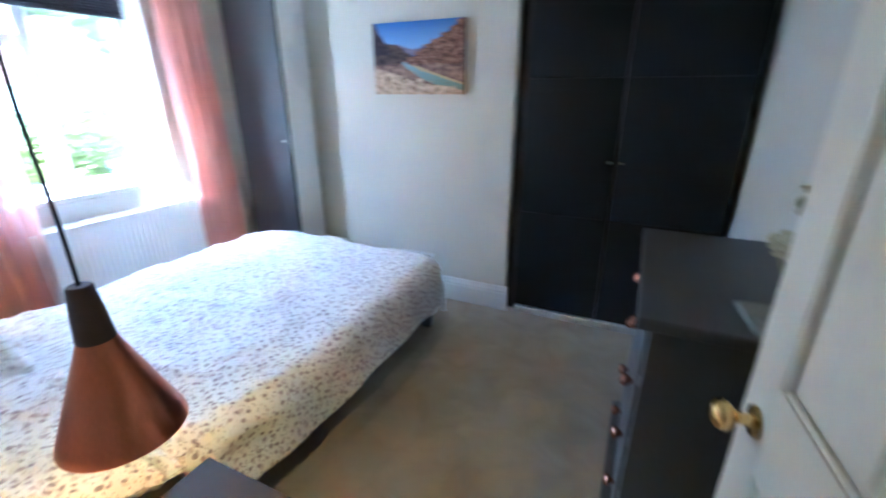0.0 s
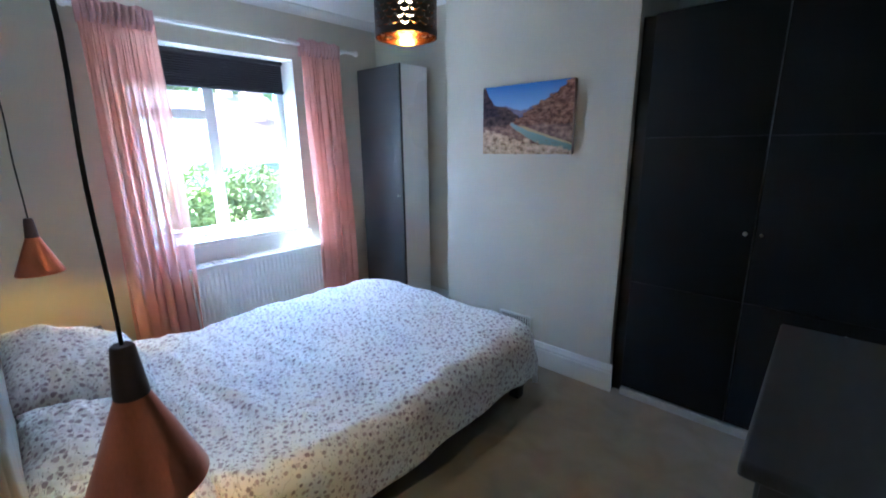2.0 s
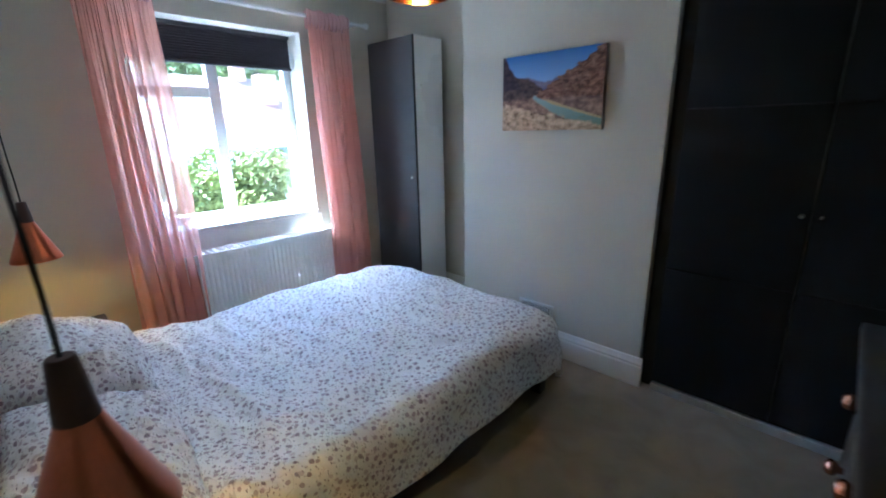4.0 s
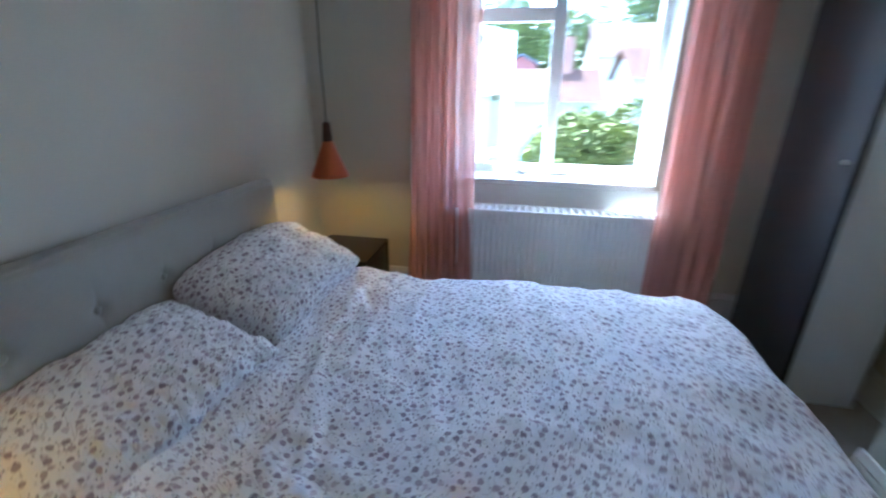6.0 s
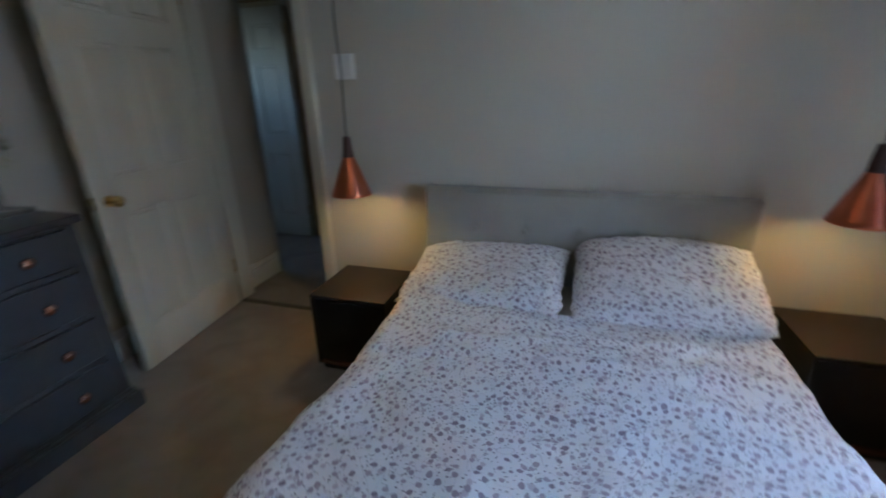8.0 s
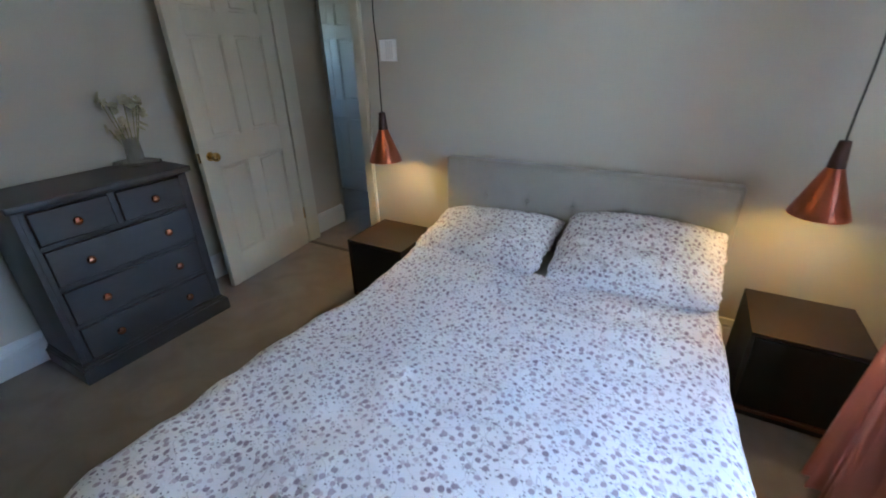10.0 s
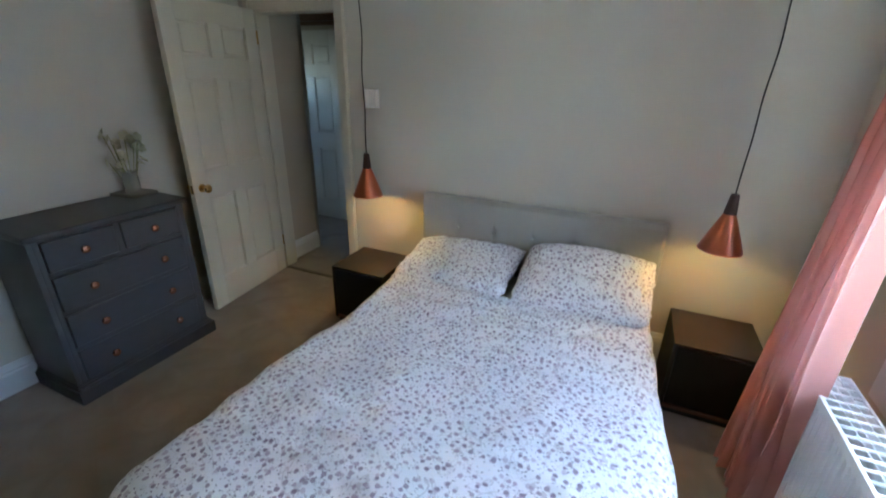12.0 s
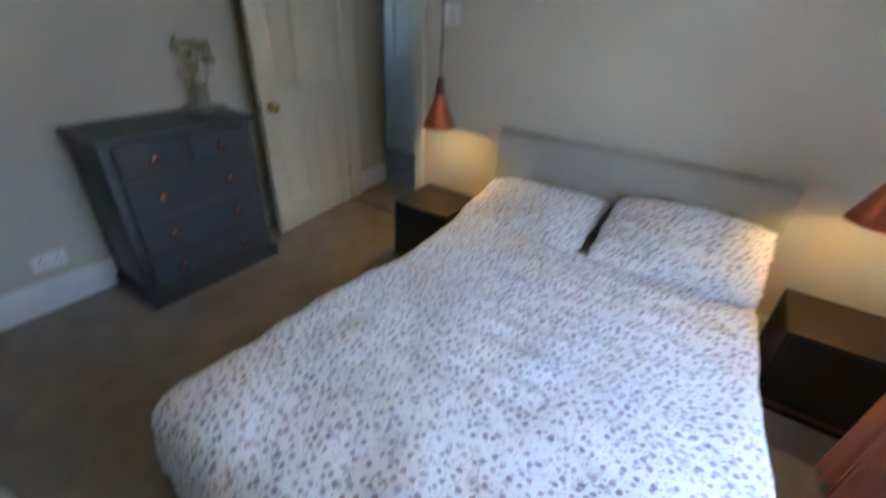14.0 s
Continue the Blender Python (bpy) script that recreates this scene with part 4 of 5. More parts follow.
# paler strip added to draw the highlight along the door edges
part("edge_highlight", B(0.2985, wy - 0.010, 0.055, 0.3025, wy + 0.004, wz - 0.003, bevel=0.001), SLATE, ward, "grey strip between the doors in place of the edge highlight")
part("plinth", B(wx0, wy - 0.016, 0, wx1, wy + 0.03, 0.042, bevel=0.003), surface("grey_base_strip", (0.42, 0.42, 0.41), 0.5, vary=0.05), ward, "pale grey base strip")
# dark strip added for the shaded recess beside the chimney breast
part("recess_shade", B(CX1 + 0.001, wy + 0.03, 0, wx0, wy + 0.045, wz), CHARGAP, ward)

slim = thing("narrow_wardrobe", pose(0, 0, 0), "tall narrow wardrobe with white side and charcoal door", "wardrobe")
sx0, sx1, sy, sz, sb = -2.545, -2.030, 2.50, 2.057, 2.80
for x in (sx0, sx1 - 0.018):
    part("side_panel", B(x, sy + 0.018, 0.0, x + 0.018, sb, sz, bevel=0.001), UPVC, slim, "white laminate side")
part("top_panel", B(sx0 + 0.018, sy + 0.018, sz - 0.018, sx1 - 0.018, sb, sz), UPVC, slim, "white laminate top")
part("plinth", B(sx0 + 0.018, sy + 0.03, 0.0, sx1 - 0.018, sb - 0.010, 0.06), UPVC, slim)
part("back_panel", B(sx0 + 0.018, sb - 0.008, 0.06, sx1 - 0.018, sb, sz - 0.018), UPVC, slim)
for y in (2.57, 2.74):
    part("hook", lathe([(0, 0.018), (0.009, 0.017), (0.011, 0.010), (0.005, 0.006), (0.006, 0.0), (0, 0.0)], 14, (sx1, y, 1.72), "x"), WHITE, slim, "small white hook")
wardrobe_door(slim, sx0, sx1, sy, 0.03, sz, (), sx1 - 0.034, 1.05, surface("anthracite_laminate", (0.060, 0.060, 0.066), 0.5, vary=0.04))

# ---- picture on the chimney breast ----


def canyon():
    """A canyon with cliffs on both sides, a river, pale scrub in front and a clear sky."""
    m, nt, b = nodes_of("canyon_print")
    uv = nt.nodes.new("ShaderNodeUVMap")
    sep = nt.nodes.new("ShaderNodeSeparateXYZ")
    nt.links.new(uv.outputs[0], sep.inputs[0])
    u, v = sep.outputs[0], sep.outputs[1]
    big, mid, fine = add(nt, "ShaderNodeTexNoise", Scale=5.0, Detail=6.0), add(nt, "ShaderNodeTexNoise", Scale=16.0, Detail=6.0), add(nt, "ShaderNodeTexNoise", Scale=60.0, Detail=4.0)
    for n in (big, mid, fine):
        nt.links.new(uv.outputs[0], n.inputs["Vector"])

    def M(op, a, c=0.0):
        return math_node(nt, op, a, c)

    def soft(x, w):
        n = nt.nodes.new("ShaderNodeMapRange")
        n.inputs[1].default_value, n.inputs[2].default_value = -w, w
        nt.links.new(x, n.inputs[0])
        return n.outputs[0]

    wob = M("MULTIPLY", M("SUBTRACT", big.outputs[0], 0.5), 0.25)
    wob2 = M("MULTIPLY", M("SUBTRACT", mid.outputs[0], 0.5), 0.22)
    sky_c = ramp(nt, v, [(0.5, (0.35, 0.52, 0.78)), (1.0, (0.06, 0.17, 0.50))])
    col = sky_c
    strata = nt.nodes.new("ShaderNodeTexWave")
    strata.bands_direction = "Y"
    for k, val in (("Scale", 7.0), ("Distortion", 14.0), ("Detail", 4.0), ("Detail Scale", 2.5)):
        strata.inputs[k].default_value = val
    nt.links.new(uv.outputs[0], strata.inputs["Vector"])
    rock = ramp(nt, M("ADD", M("MULTIPLY", mid.outputs[0], 0.72), M("ADD", M("MULTIPLY", strata.outputs["Fac"], 0.11), M("MULTIPLY", fine.outputs[0], 0.25))), [(0.34, (0.028, 0.012, 0.009)), (0.50, (0.16, 0.075, 0.048)), (0.70, (0.38, 0.21, 0.135))])
    dark = ramp(nt, mid.outputs[0], [(0.35, (0.012, 0.010, 0.022)), (0.7, (0.085, 0.055, 0.065))])
    haze = ramp(nt, mid.outputs[0], [(0.3, (0.12, 0.12, 0.22)), (0.7, (0.24, 0.21, 0.28))])
    far = M("SUBTRACT", M("ADD", 0.66, wob), v)
    far = M("SUBTRACT", far, M("MULTIPLY", M("ABSOLUTE", M("SUBTRACT", u, 0.42)), -0.12))
    col = mix_col(nt, soft(far, 0.012), col, haze)
    left = M("SUBTRACT", M("ADD", M("SUBTRACT", 0.86, M("MULTIPLY", u, 0.72)), wob), v)
    col = mix_col(nt, soft(left, 0.01), col, ramp(nt, mid.outputs[0], [(0.35, (0.028, 0.018, 0.022)), (0.7, (0.14, 0.09, 0.08))]))
    cliff = M("SUBTRACT", M("ADD", M("SUBTRACT", 1.04, M("MULTIPLY", u, 2.3)), wob2), v)
    cliff = M("MULTIPLY", soft(cliff, 0.01), M("GREATER_THAN", v, 0.56))
    col = mix_col(nt, cliff, col, dark)
    right = M("SUBTRACT", M("ADD", M("ADD", 0.16, M("MULTIPLY", u, 0.86)), wob2), v)
    col = mix_col(nt, soft(right, 0.01), col, rock)
    sand = ramp(nt, M("ADD", mid.outputs[0], M("MULTIPLY", M("SUBTRACT", fine.outputs[0], 0.5), 0.6)), [(0.30, (0.12, 0.07, 0.04)), (0.48, (0.48, 0.34, 0.22)), (0.75, (0.74, 0.56, 0.38))])
    bank = M("SUBTRACT", M("ADD", 0.42, M("MULTIPLY", wob, 0.5)), v)
    col = mix_col(nt, soft(bank, 0.02), col, ramp(nt, mid.outputs[0], [(0.35, (0.12, 0.07, 0.06)), (0.7, (0.40, 0.25, 0.18))]))
    mouth = M("ADD", 0.36, M("MULTIPLY", M("POWER", M("MAXIMUM", M("SUBTRACT", 0.44, v), 0.0), 1.25), 2.1))
    width = M("ADD", 0.025, M("MULTIPLY", M("SUBTRACT", 0.44, v), 0.42))
    shore = M("SUBTRACT", M("ADD", width, 0.03), M("ABSOLUTE", M("SUBTRACT", u, M("ADD", mouth, 0.035))))
    col = mix_col(nt, M("MULTIPLY", soft(shore, 0.012), soft(M("SUBTRACT", 0.40, v), 0.01)), col, (0.50, 0.38, 0.20))
    river = M("SUBTRACT", width, M("ABSOLUTE", M("SUBTRACT", u, M("ADD", mouth, M("MULTIPLY", wob, 0.4)))))
    band = M("MULTIPLY", soft(river, 0.012), soft(M("SUBTRACT", 0.46, v), 0.01))
    col = mix_col(nt, band, col, ramp(nt, v, [(0.1, (0.16, 0.24, 0.20)), (0.5, (0.30, 0.42, 0.45))]))
    near = M("SUBTRACT", M("ADD", M("SUBTRACT", 0.36, M("MULTIPLY", u, 0.30)), M("MULTIPLY", wob2, 0.8)), v)
    col = mix_col(nt, soft(near, 0.02), col, sand)
    scrub = M("MULTIPLY", M("GREATER_THAN", fine.outputs[0], 0.60), M("LESS_THAN", v, 0.2))
    col = mix_col(nt, M("MULTIPLY", scrub, 0.7), col, (0.16, 0.15, 0.06))
    nt.links.new(col, b.inputs["Base Color"])
    b.inputs["Roughness"].default_value = 0.75
    b.inputs["Specular IOR Level"].default_value = 0.25
    weave = add(nt, "ShaderNodeTexNoise", Scale=600.0)
    nt.links.new(uv.outputs[0], weave.inputs["Vector"])
    bp = add(nt, "ShaderNodeBump", Strength=0.15, Distance=0.001)
    nt.links.new(weave.outputs[0], bp.inputs["Height"])
    nt.links.new(bp.outputs[0], b.inputs["Normal"])
    return m


pic = thing("canvas_picture", pose(-0.904, YC, 1.592), "canvas print of a canyon river under blue sky", "picture")
pw, ph = 0.624, 0.411
part("canvas", sheet(1, 1, lambda u, v: ((u - 0.5) * pw, -0.031, (v - 0.5) * ph), lambda u, v: (u, v)), canyon(), pic, smooth=False)
part("stretcher", B(-pw / 2, -0.030, -ph / 2, pw / 2, 0, ph / 2, bevel=0.002), surface("canvas_edge", (0.25, 0.17, 0.13), 0.7, vary=0.2, grain=25), pic, "printed canvas edge")

# ---- air vent on the chimney breast ----
vent = thing("wall_vent", pose(-0.943, YC, 0.254), "white slotted air vent above the skirting", "air vent")
part("backing", B(-0.115, -0.004, -0.06, 0.115, 0, 0.06), BLACK, vent)
vf = B(-0.125, -0.012, -0.066, -0.11, 0, 0.066, bevel=0.002)
box(vf, 0.11, -0.012, -0.066, 0.125, 0, 0.066, bevel=0.002)
box(vf, -0.11, -0.012, 0.052, 0.11, 0, 0.066, bevel=0.002)
box(vf, -0.11, -0.012, -0.066, 0.11, 0, -0.052, bevel=0.002)
part("frame", vf, WHITE, vent)
for i in range(12):
    x = -0.105 + i * 0.0182
    part("slat", B(x, -0.010, -0.052, x + 0.009, -0.004, 0.052), WHITE, vent)

# ---- thermostat ----
th = thing("thermostat", pose(-0.192, 0.0, 1.440), "white ribbed thermostat box on the wall", "thermostat")
part("back_plate", B(-0.052, 0, -0.060, 0.052, 0.006, 0.060, bevel=0.003), WHITE, th)
part("cover", B(-0.050, 0.006, -0.058, 0.050, 0.034, 0.058, bevel=0.005, seg=3), surface("bright_white_plastic", (0.90, 0.90, 0.88), 0.35, vary=0.01, bump=0.0), th)
for i in range(4):
    part("rib", B(-0.042 + i * 0.013, 0.0335, -0.048, -0.036 + i * 0.013, 0.038, 0.048, bevel=0.001), WHITE, th)

# ---- double socket ----
so = thing("wall_socket", pose(XE, 1.98, 0.265), "white double wall socket above the skirting", "socket")
part("plate", B(-0.009, -0.073, -0.043, 0, 0.073, 0.043, bevel=0.003), UPVC, so)
for y in (-0.036, 0.036):
    sk = B(-0.0095, y - 0.004, 0.010, -0.0085, y + 0.004, 0.020)
    box(sk, -0.0095, y - 0.014, -0.012, -0.0085, y - 0.006, -0.008)
    box(sk, -0.0095, y + 0.006, -0.012, -0.0085, y + 0.014, -0.008)
    part("pin_holes", sk, BLACK, so)
    part("switch", B(-0.012, y - 0.005 + 0.018, 0.022, -0.009, y + 0.005 + 0.018, 0.036, bevel=0.001), UPVC, so)

# ---- ornament on the chest ----
orn = thing("flower_vase", pose(0.79, 1.075, 0.906, 0, 0, 8), "glass vase of cream silk flowers on a glass plate", "vase")
gl, nt, b = nodes_of("cloudy_glass")
b.inputs["Base Color"].default_value = (0.86, 0.87, 0.83, 1)
b.inputs["Transmission Weight"].default_value = 0.8
b.inputs["Roughness"].default_value = 0.12
tray = B(-0.095, -0.075, 0.004, 0.095, 0.075, 0.010, bevel=0.002)
for y0_, y1_ in ((-0.075, -0.067), (0.067, 0.075)):
    box(tray, -0.095, y0_, 0.0, 0.095, y1_, 0.017, bevel=0.002)
for x0_, x1_ in ((-0.095, -0.087), (0.087, 0.095)):
    box(tray, x0_, -0.067, 0.0, x1_, 0.067, 0.017, bevel=0.002)
part("plate", tray, gl, orn, "clear rectangular glass plate with raised rim")
part("vase", lathe([(0, 0.011), (0.036, 0.011), (0.040, 0.018), (0.041, 0.07), (0.037, 0.115), (0.041, 0.135), (0.038, 0.135), (0.034, 0.115), (0.037, 0.07), (0.036, 0.022), (0, 0.018)], 28), gl, orn, "clear glass vase")
PETAL = surface("cream_petals", (0.52, 0.49, 0.33), 0.8, vary=0.15, grain=40)
STEM = surface("dry_stems", (0.27, 0.27, 0.13), 0.8, vary=0.2)
rnd = random.Random(5)


def join(dst, src):
    me = bpy.data.meshes.new("j")
    src.to_mesh(me)
    src.free()
    dst.from_mesh(me)
    bpy.data.meshes.remove(me)


def bloom(bm, c, facing, size, q):
    """Five cupped petals round a small centre."""
    m = Matrix.Translation(c) @ facing.to_track_quat("Z", "Y").to_matrix().to_4x4() @ Matrix.Rotation(q.uniform(0, 6), 4, "Z")
    for k in range(5):
        a = 2 * math.pi * k / 5
        row = []
        for r, w, z in ((0.1, 0.10, 0.0), (0.55, 0.42, 0.10), (0.85, 0.38, 0.22), (1.0, 0.12, 0.20)):
            pts = []
            for e in (-1, 0, 1):
                x, y = r * size, e * w * size
                pts.append(bm.verts.new(m @ Vector((x * math.cos(a) - y * math.sin(a), x * math.sin(a) + y * math.cos(a), (z - 0.12 * (e == 0)) * size))))
            row.append(pts)
        for p, n in zip(row, row[1:]):
            for e in (0, 1):
                bm.faces.new((p[e], n[e], n[e + 1], p[e + 1]))
    bmesh.ops.create_icosphere(bm, subdivisions=1, radius=size * 0.16, matrix=m @ Matrix.Translation((0, 0, size * 0.08)))


for i in range(12):
    a, sp_ = rnd.uniform(0, 6.28), rnd.uniform(0.02, 0.095)
    top = Vector((sp_ * math.cos(a), sp_ * math.sin(a), rnd.uniform(0.18, 0.33)))
    part("stem", tube([(0.012 * math.cos(a), 0.012 * math.sin(a), 0.024), tuple(top * 0.55), tuple(top)], 0.002, 6), STEM, orn)
    for k in range(2):
        heads = bmesh.new()
        c = top + Vector((rnd.gauss(0, 0.016), rnd.gauss(0, 0.016), rnd.uniform(-0.045, 0.02)))
        out = Vector((c.x + rnd.gauss(0, 0.02), c.y + rnd.gauss(0, 0.02), 0.03 + rnd.gauss(0, 0.03))).normalized()
        bloom(heads, c, out, rnd.uniform(0.022, 0.034), rnd)
        part("flower", heads, PETAL, orn, "cream silk flower")

# ---- on top of the wardrobe ----
WT = wz
jug = thing("jug", pose(0.02, 2.74, WT), "blue and white patterned jug with dried flowers", "jug")
jm, nt, b = nodes_of("blue_white_glaze")
tc = nt.nodes.new("ShaderNodeTexCoord")
vo = add(nt, "ShaderNodeTexNoise", Scale=75.0, Detail=3.0)
nt.links.new(tc.outputs["Object"], vo.inputs["Vector"])
nt.links.new(ramp(nt, vo.outputs[0], [(0.46, (0.05, 0.09, 0.32)), (0.54, (0.70, 0.72, 0.78))]), b.inputs["Base Color"])
b.inputs["Roughness"].default_value = 0.2
part("body", lathe([(0, 0), (0.039, 0), (0.043, 0.01), (0.045, 0.065), (0.040, 0.12), (0.040, 0.145), (0.044, 0.158), (0.040, 0.158), (0.036, 0.12), (0.041, 0.065), (0, 0.01)], 32), jm, jug, "blue and white glazed body")
part("handle", tube([(-0.040, 0, 0.135), (-0.070, 0, 0.130), (-0.080, 0, 0.09), (-0.070, 0, 0.045), (-0.043, 0, 0.035)], 0.007, 10), WHITE, jug, "white loop handle")
fl, lf = bmesh.new(), bmesh.new()
for i in range(230):
    a, q = rnd.uniform(0, 6.28), 0.14 * rnd.random() ** 0.6
    c = Vector((q * math.cos(a), q * math.sin(a), 0.15 + rnd.uniform(0.0, 0.17)))
    dst = fl if rnd.random() < 0.6 else lf
    bmesh.ops.create_icosphere(dst, subdivisions=1, radius=rnd.uniform(0.008, 0.018), matrix=Matrix.Translation(c) @ Matrix.Rotation(rnd.uniform(0, 3), 4, "Y") @ Matrix.Diagonal((1, 0.7, 0.5, 1)))
for i in range(14):
    a = rnd.uniform(0, 6.28)
    join(lf, tube([(0, 0, 0.08), (0.03 * math.cos(a), 0.03 * math.sin(a), 0.16), (0.10 * math.cos(a), 0.10 * math.sin(a), 0.24)], 0.0018, 5))
pf = part("flower_bunch", fl, surface("dusky_purple_flowers", (0.22, 0.15, 0.21), 0.9, vary=0.3), jug, "dusky purple dried flowers")
pl_ = part("leaves", lf, surface("dark_dry_leaves", (0.05, 0.055, 0.04), 0.9, vary=0.3), jug)

tagged(pf, kind="stuff")
tagged(pl_, kind="stuff")
cr = thing("storage_box", pose(0.56, 2.80, WT), "white lidded storage box with rope handle", "storage box")
bxm = surface("white_box_card", (0.42, 0.40, 0.36), 0.7, vary=0.03)
part("box", B(-0.34, -0.22, 0, 0.32, 0.22, 0.20, bevel=0.006), bxm, cr)
part("lid", B(-0.347, -0.227, 0.115, 0.327, 0.227, 0.30, bevel=0.006), bxm, cr)
part("rope_handle", tube([(-0.10 + 0.055 * math.cos(t), -0.234, 0.175 - 0.15 * math.sin(t)) for t in [math.pi * k / 12 for k in range(13)]], 0.006, 8), surface("cotton_rope", (0.55, 0.52, 0.45), 0.9, grain=300, bump=0.5), cr, "cotton rope loop")

# ---- outside the window ----
GZ = -2.7
structure("ground", B(-300, -300, GZ - 0.2, XW - 0.36, 300, GZ), surface("lawn", (0.06, 0.09, 0.035), 0.95, vary=0.25, grain=8, stain=0.3), "garden grass and paving below the window", "ground")
RENDERW = surface("white_render", (0.55, 0.54, 0.52), 0.85, vary=0.03, grain=30)
TILE = surface("red_roof_tiles", (0.12, 0.058, 0.036), 0.9, vary=0.15, grain=14)


TILEB = surface("brown_roof_tiles", (0.10, 0.062, 0.05), 0.9, vary=0.2, grain=9)
CREAM = surface("cream_render", (0.52, 0.46, 0.37), 0.85, vary=0.04, grain=30)


def house(m, w, d, eaves, ridge, roof_mat, label, windows=(), wall_mat=RENDERW):
    """A gabled house: ridge along local x; courses of tiles as steps of the roof."""
    h = thing("house", m, label, "house")
    bm = bmesh.new()
    pr = [(-d / 2, 0), (d / 2, 0), (d / 2, eaves), (0, ridge - 0.05), (-d / 2, eaves)]
    prism(bm, pr, Matrix.Translation((-w / 2, 0, 0)), w)
    part("wall", bm, wall_mat, h, "rendered wall", smooth=False)
    rf, n, k = bmesh.new(), 22, (ridge - eaves) / (d / 2)
    prof = []
    for i in range(n):
        y0, y1 = (d / 2 + 0.25) * (1 - i / n), (d / 2 + 0.25) * (1 - (i + 1) / n)
        prof += [(y0, ridge - y0 * k + 0.035), (y1, ridge - y1 * k + 0.012)]
    prof = [(-y, z) for y, z in prof] + prof[::-1]
    rows_ = [[rf.verts.new((x, y, z)) for y, z in prof] for x in (-w / 2 - 0.2, w / 2 + 0.2)]
    for i in range(len(prof) - 1):
        rf.faces.new((rows_[0][i], rows_[0][i + 1], rows_[1][i + 1], rows_[1][i]))
    part("roof", rf, roof_mat, h, "tiled roof", smooth=False)
    part("chimney", B(w * 0.2, -0.3, ridge - 0.6, w * 0.2 + 0.6, 0.3, ridge + 0.9), surface("brick_chimney", (0.34, 0.18, 0.13), 0.9, vary=0.2, grain=20), h)
    for x, y, z, ww, hh_ in windows:
        wd = part("window", B(x - ww / 2, y - 0.04, z, x + ww / 2, y + 0.04, z + hh_), UPVC, h)
        part("pane", B(x - ww / 2 + 0.07, y - 0.05, z + 0.07, x + ww / 2 - 0.07, y + 0.05, z + hh_ - 0.07), surface("dark_pane", (0.05, 0.06, 0.08), 0.1), wd)
    return h


house(pose(-15.6, 6.4, GZ, 0, 0, 90), 4.4, 3.2, 4.38, 5.2, TILE, "white rendered house with red tiled roof beyond the garden", ((0.9, -1.6, 2.6, 0.9, 1.1),))
house(pose(-15.0, 1.1, GZ, 0, 0, 90), 4.2, 3.0, 3.75, 4.55, TILE, "low white outbuilding with red tiled roof", ())
house(pose(-12.5, -2.3, GZ, 0, 0, 0), 6.5, 5.0, 4.0, 6.0, TILE, "white rendered gable of the neighbouring house", ())
house(pose(-24.0, 8.1, GZ, 0, 0, 90), 8.0, 4.5, 5.45, 6.9, TILEB, "cream rendered house with brown tiled roof across the gardens", ((-2.0, -2.25, 2.6, 1.0, 1.2), (1.6, -2.25, 2.6, 0.9, 1.2)), CREAM)
shed = thing("garden_shed", pose(-21.0, 0.9, GZ), "red-brown timber garden shed", "shed")
SHW = surface("red_brown_boards", (0.19, 0.07, 0.06), 0.8, vary=0.15, grain=12, stretch=(1, 1, 0.1))
sb_ = bmesh.new()
prism(sb_, [(-0.6, 0), (0.6, 0), (0.6, 4.9), (0, 5.2), (-0.6, 4.9)], pose(0, 0, 0, 0, 0, 0), 2.0)
part("boards", sb_, SHW, shed, smooth=False)
part("roof", prism(bmesh.new(), [(-0.75, 4.85), (0, 5.23), (0.75, 4.85), (0.75, 4.92), (0, 5.3), (-0.75, 4.92)], pose(-0.1, 0, 0, 0, 0, 0), 2.2), surface("roof_felt", (0.12, 0.12, 0.13), 0.9), shed, smooth=False)
fence = thing("garden_fence", pose(-9.6, 0, GZ), "weathered timber garden fence", "fence")
FW = surface("fence_timber", (0.20, 0.13, 0.08), 0.9, vary=0.2, grain=10, stretch=(1, 1, 0.1))
for i in range(40):
    part("board", B(-0.012, -3.0 + i * 0.25, 0.05, 0.012, -3.0 + i * 0.25 + 0.235, 1.75 + 0.02 * (i % 3)), FW, fence, smooth=False)
structure("patio", B(-7.5, -6, GZ, XW - 0.36, 9, GZ + 0.03), surface("pale_paving", (0.24, 0.23, 0.21), 0.9, vary=0.12, grain=6), "pale paved yard below the window", "pavement")

LEAF = surface("bush_leaves", (0.13, 0.145, 0.03), 0.75, vary=0.35, grain=3, stain=2.0)
LEAFT = surface("tree_leaves", (0.15, 0.175, 0.06), 0.75, vary=0.35, grain=2, stain=0.6)
BARK = surface("bark", (0.12, 0.085, 0.06), 0.95, vary=0.2, grain=20)


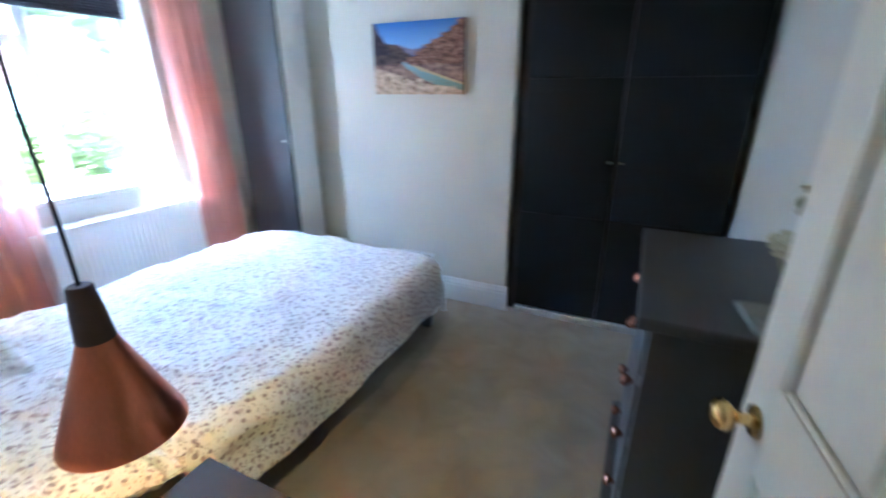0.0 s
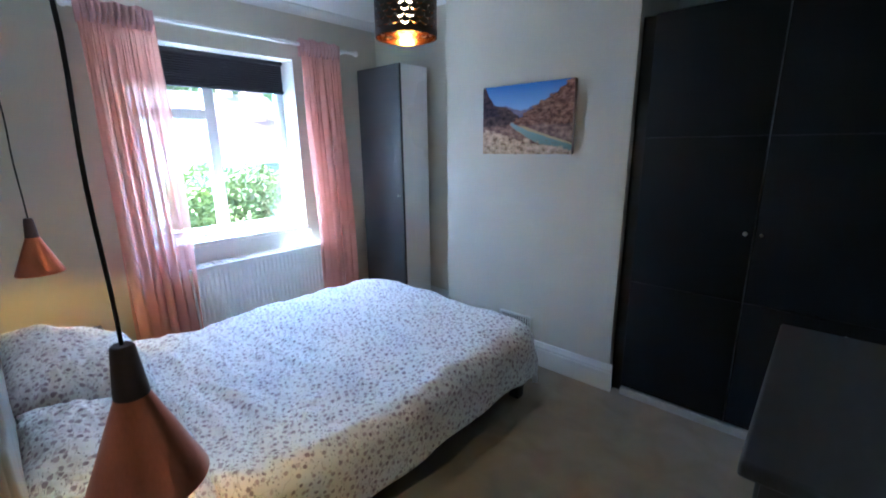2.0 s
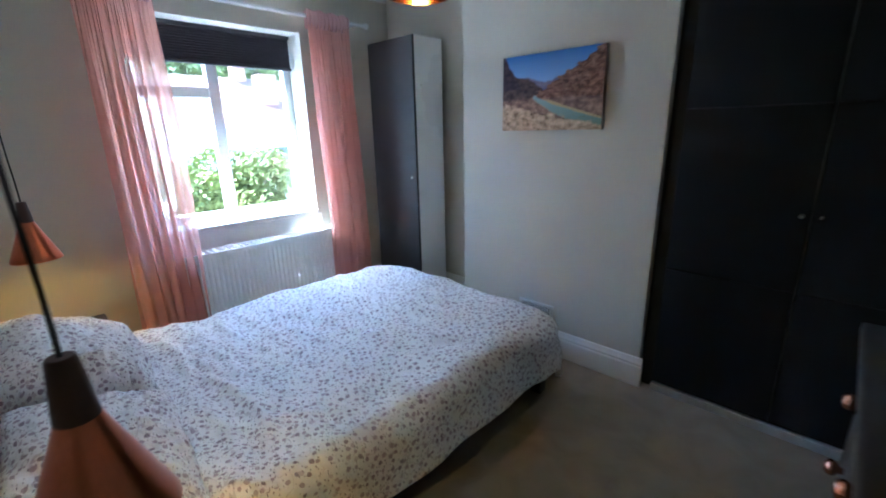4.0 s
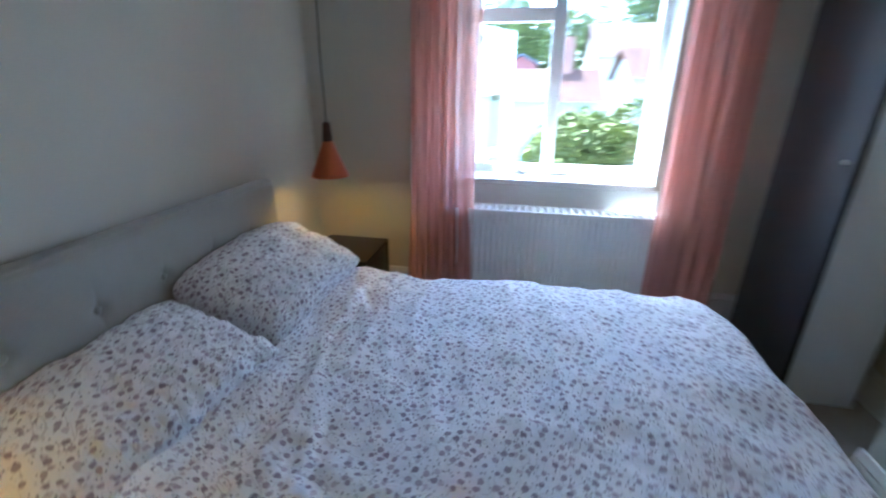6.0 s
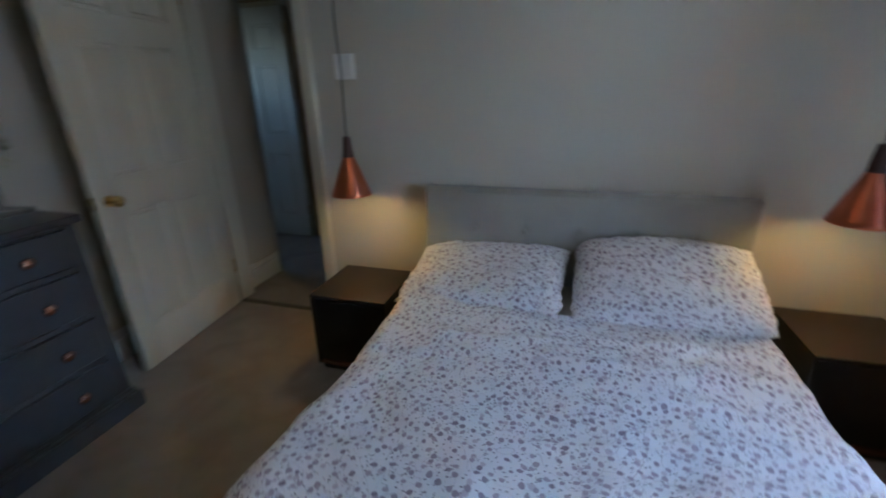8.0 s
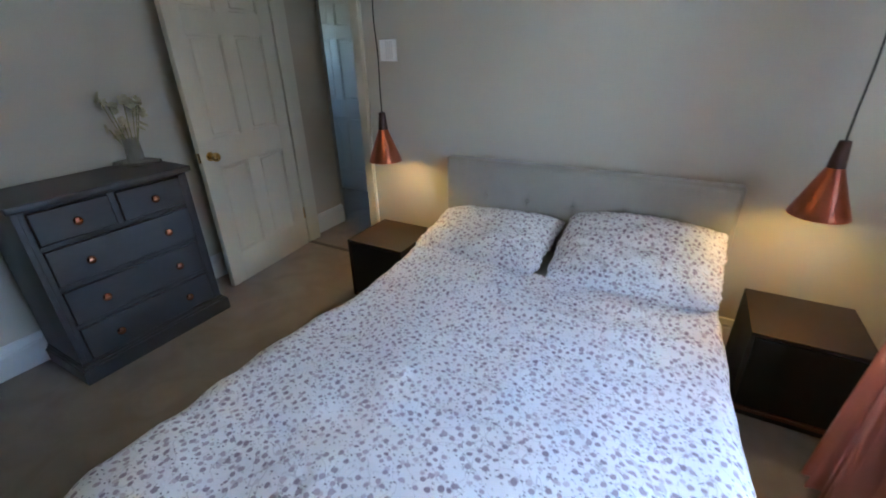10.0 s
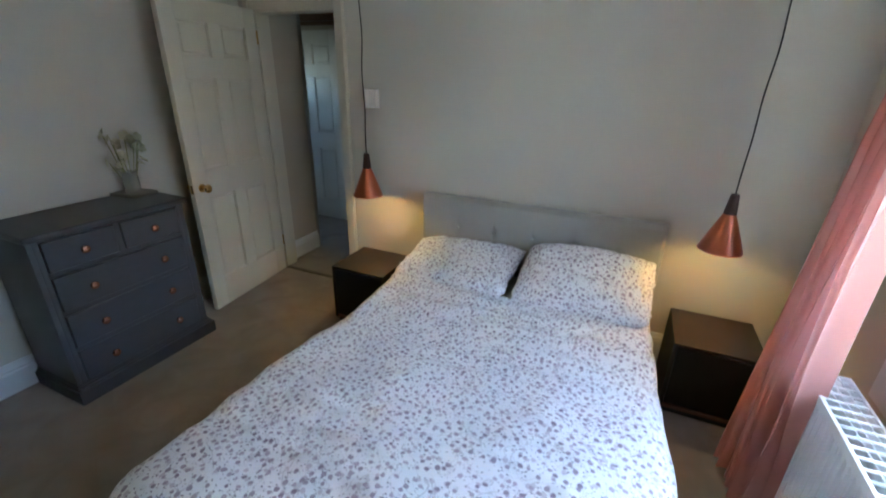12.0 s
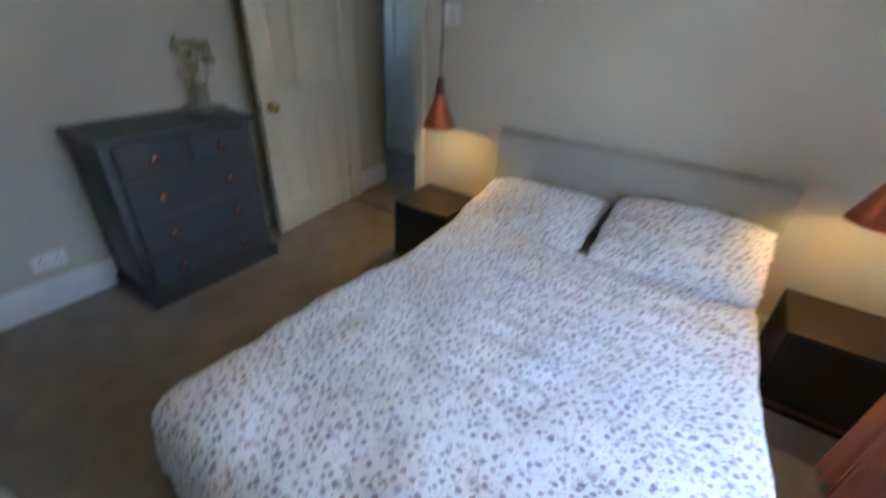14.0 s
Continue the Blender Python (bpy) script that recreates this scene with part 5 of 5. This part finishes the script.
def foliage(rnd, blobs, count, size):
    """Many small bent leaves scattered through a few uneven clumps."""
    verts, faces = [], []
    total = sum(r ** 2 for *_, r in blobs)
    for bx, by, bz, r in blobs:
        for _ in range(int(count * r * r / total)):
            d = Vector((rnd.gauss(0, 1), rnd.gauss(0, 1), rnd.gauss(0, 1))).normalized() * r * rnd.uniform(0.55, 1.08) ** 0.6
            c = Vector((bx, by, bz)) + Vector((d.x, d.y, d.z * 0.85))
            a = Vector((rnd.gauss(0, 1), rnd.gauss(0, 1), rnd.gauss(0, 0.6))).normalized()
            b = a.orthogonal().normalized()
            s = size * rnd.uniform(0.6, 1.3)
            i = len(verts)
            verts += [c - a * s, c + b * s * 0.42 + Vector((0, 0, s * 0.1)), c + a * s, c - b * s * 0.42 + Vector((0, 0, s * 0.1))]
            faces += [(i, i + 1, i + 2), (i, i + 2, i + 3)]
    return verts, faces


def plant(name, m, trunk_h, trunk_r, blobs, count, size, leaf, seed, label, category):
    rnd = random.Random(seed)
    t = thing(name, m, label, category)
    bm = tube([(0, 0, 0), (0.04, 0.02, trunk_h * 0.5), (0, 0.05, trunk_h)], trunk_r, 8)
    for bx, by, bz, r in blobs:
        join(bm, tube([(0, 0, trunk_h * 0.6), (bx * 0.5, by * 0.5, (trunk_h * 0.6 + bz) / 2), (bx, by, bz)], trunk_r * 0.35, 6))
    part("trunk", bm, BARK, t)
    me = bpy.data.meshes.new("crown")
    v, f = foliage(rnd, blobs, count, size)
    me.from_pydata(v, [], f)
    me.materials.append(leaf)
    cr_ = new("crown", me)
    cr_.parent = t
    tagged(cr_, kind="stuff")
    return t


def clumps(seed, n, rx, rz, z, r0, r1):
    q = random.Random(seed)
    return [(q.uniform(-rx, rx), q.uniform(-rx, rx), z + q.uniform(-rz, rz), q.uniform(r0, r1)) for _ in range(n)]


plant("garden_bush", pose(-8.0, 3.3, GZ), 1.4, 0.06, clumps(1, 12, 1.0, 0.95, 2.5, 0.45, 0.85), 19000, 0.055, LEAF, 1, "large leafy green bush in the sunny garden", "bush")
plant("garden_bush", pose(-7.4, 2.05, GZ), 2.4, 0.05, clumps(2, 10, 0.45, 0.5, 2.95, 0.3, 0.55), 12000, 0.055, LEAF, 2, "leafy green bush in the sunny garden", "bush")
plant("garden_bush", pose(-9.0, 5.2, GZ), 1.0, 0.05, clumps(3, 6, 0.7, 0.5, 1.4, 0.4, 0.7), 3000, 0.09, LEAF, 3, "low leafy bush in the garden", "bush")
for i, (x, y, h) in enumerate(((-33, 1.5, 9.5), (-34, 8, 12.5), (-33, 14, 12.0), (-30, -5, 8.0), (-38, 21, 12.0))):
    plant("tree", pose(x, y, GZ), h * 0.55, 0.22, clumps(10 + i, 10, h * 0.26, h * 0.2, h * 0.72, h * 0.14, h * 0.24), 7000, 0.22, LEAFT, 10 + i, "tall leafy green tree behind the houses", "tree")
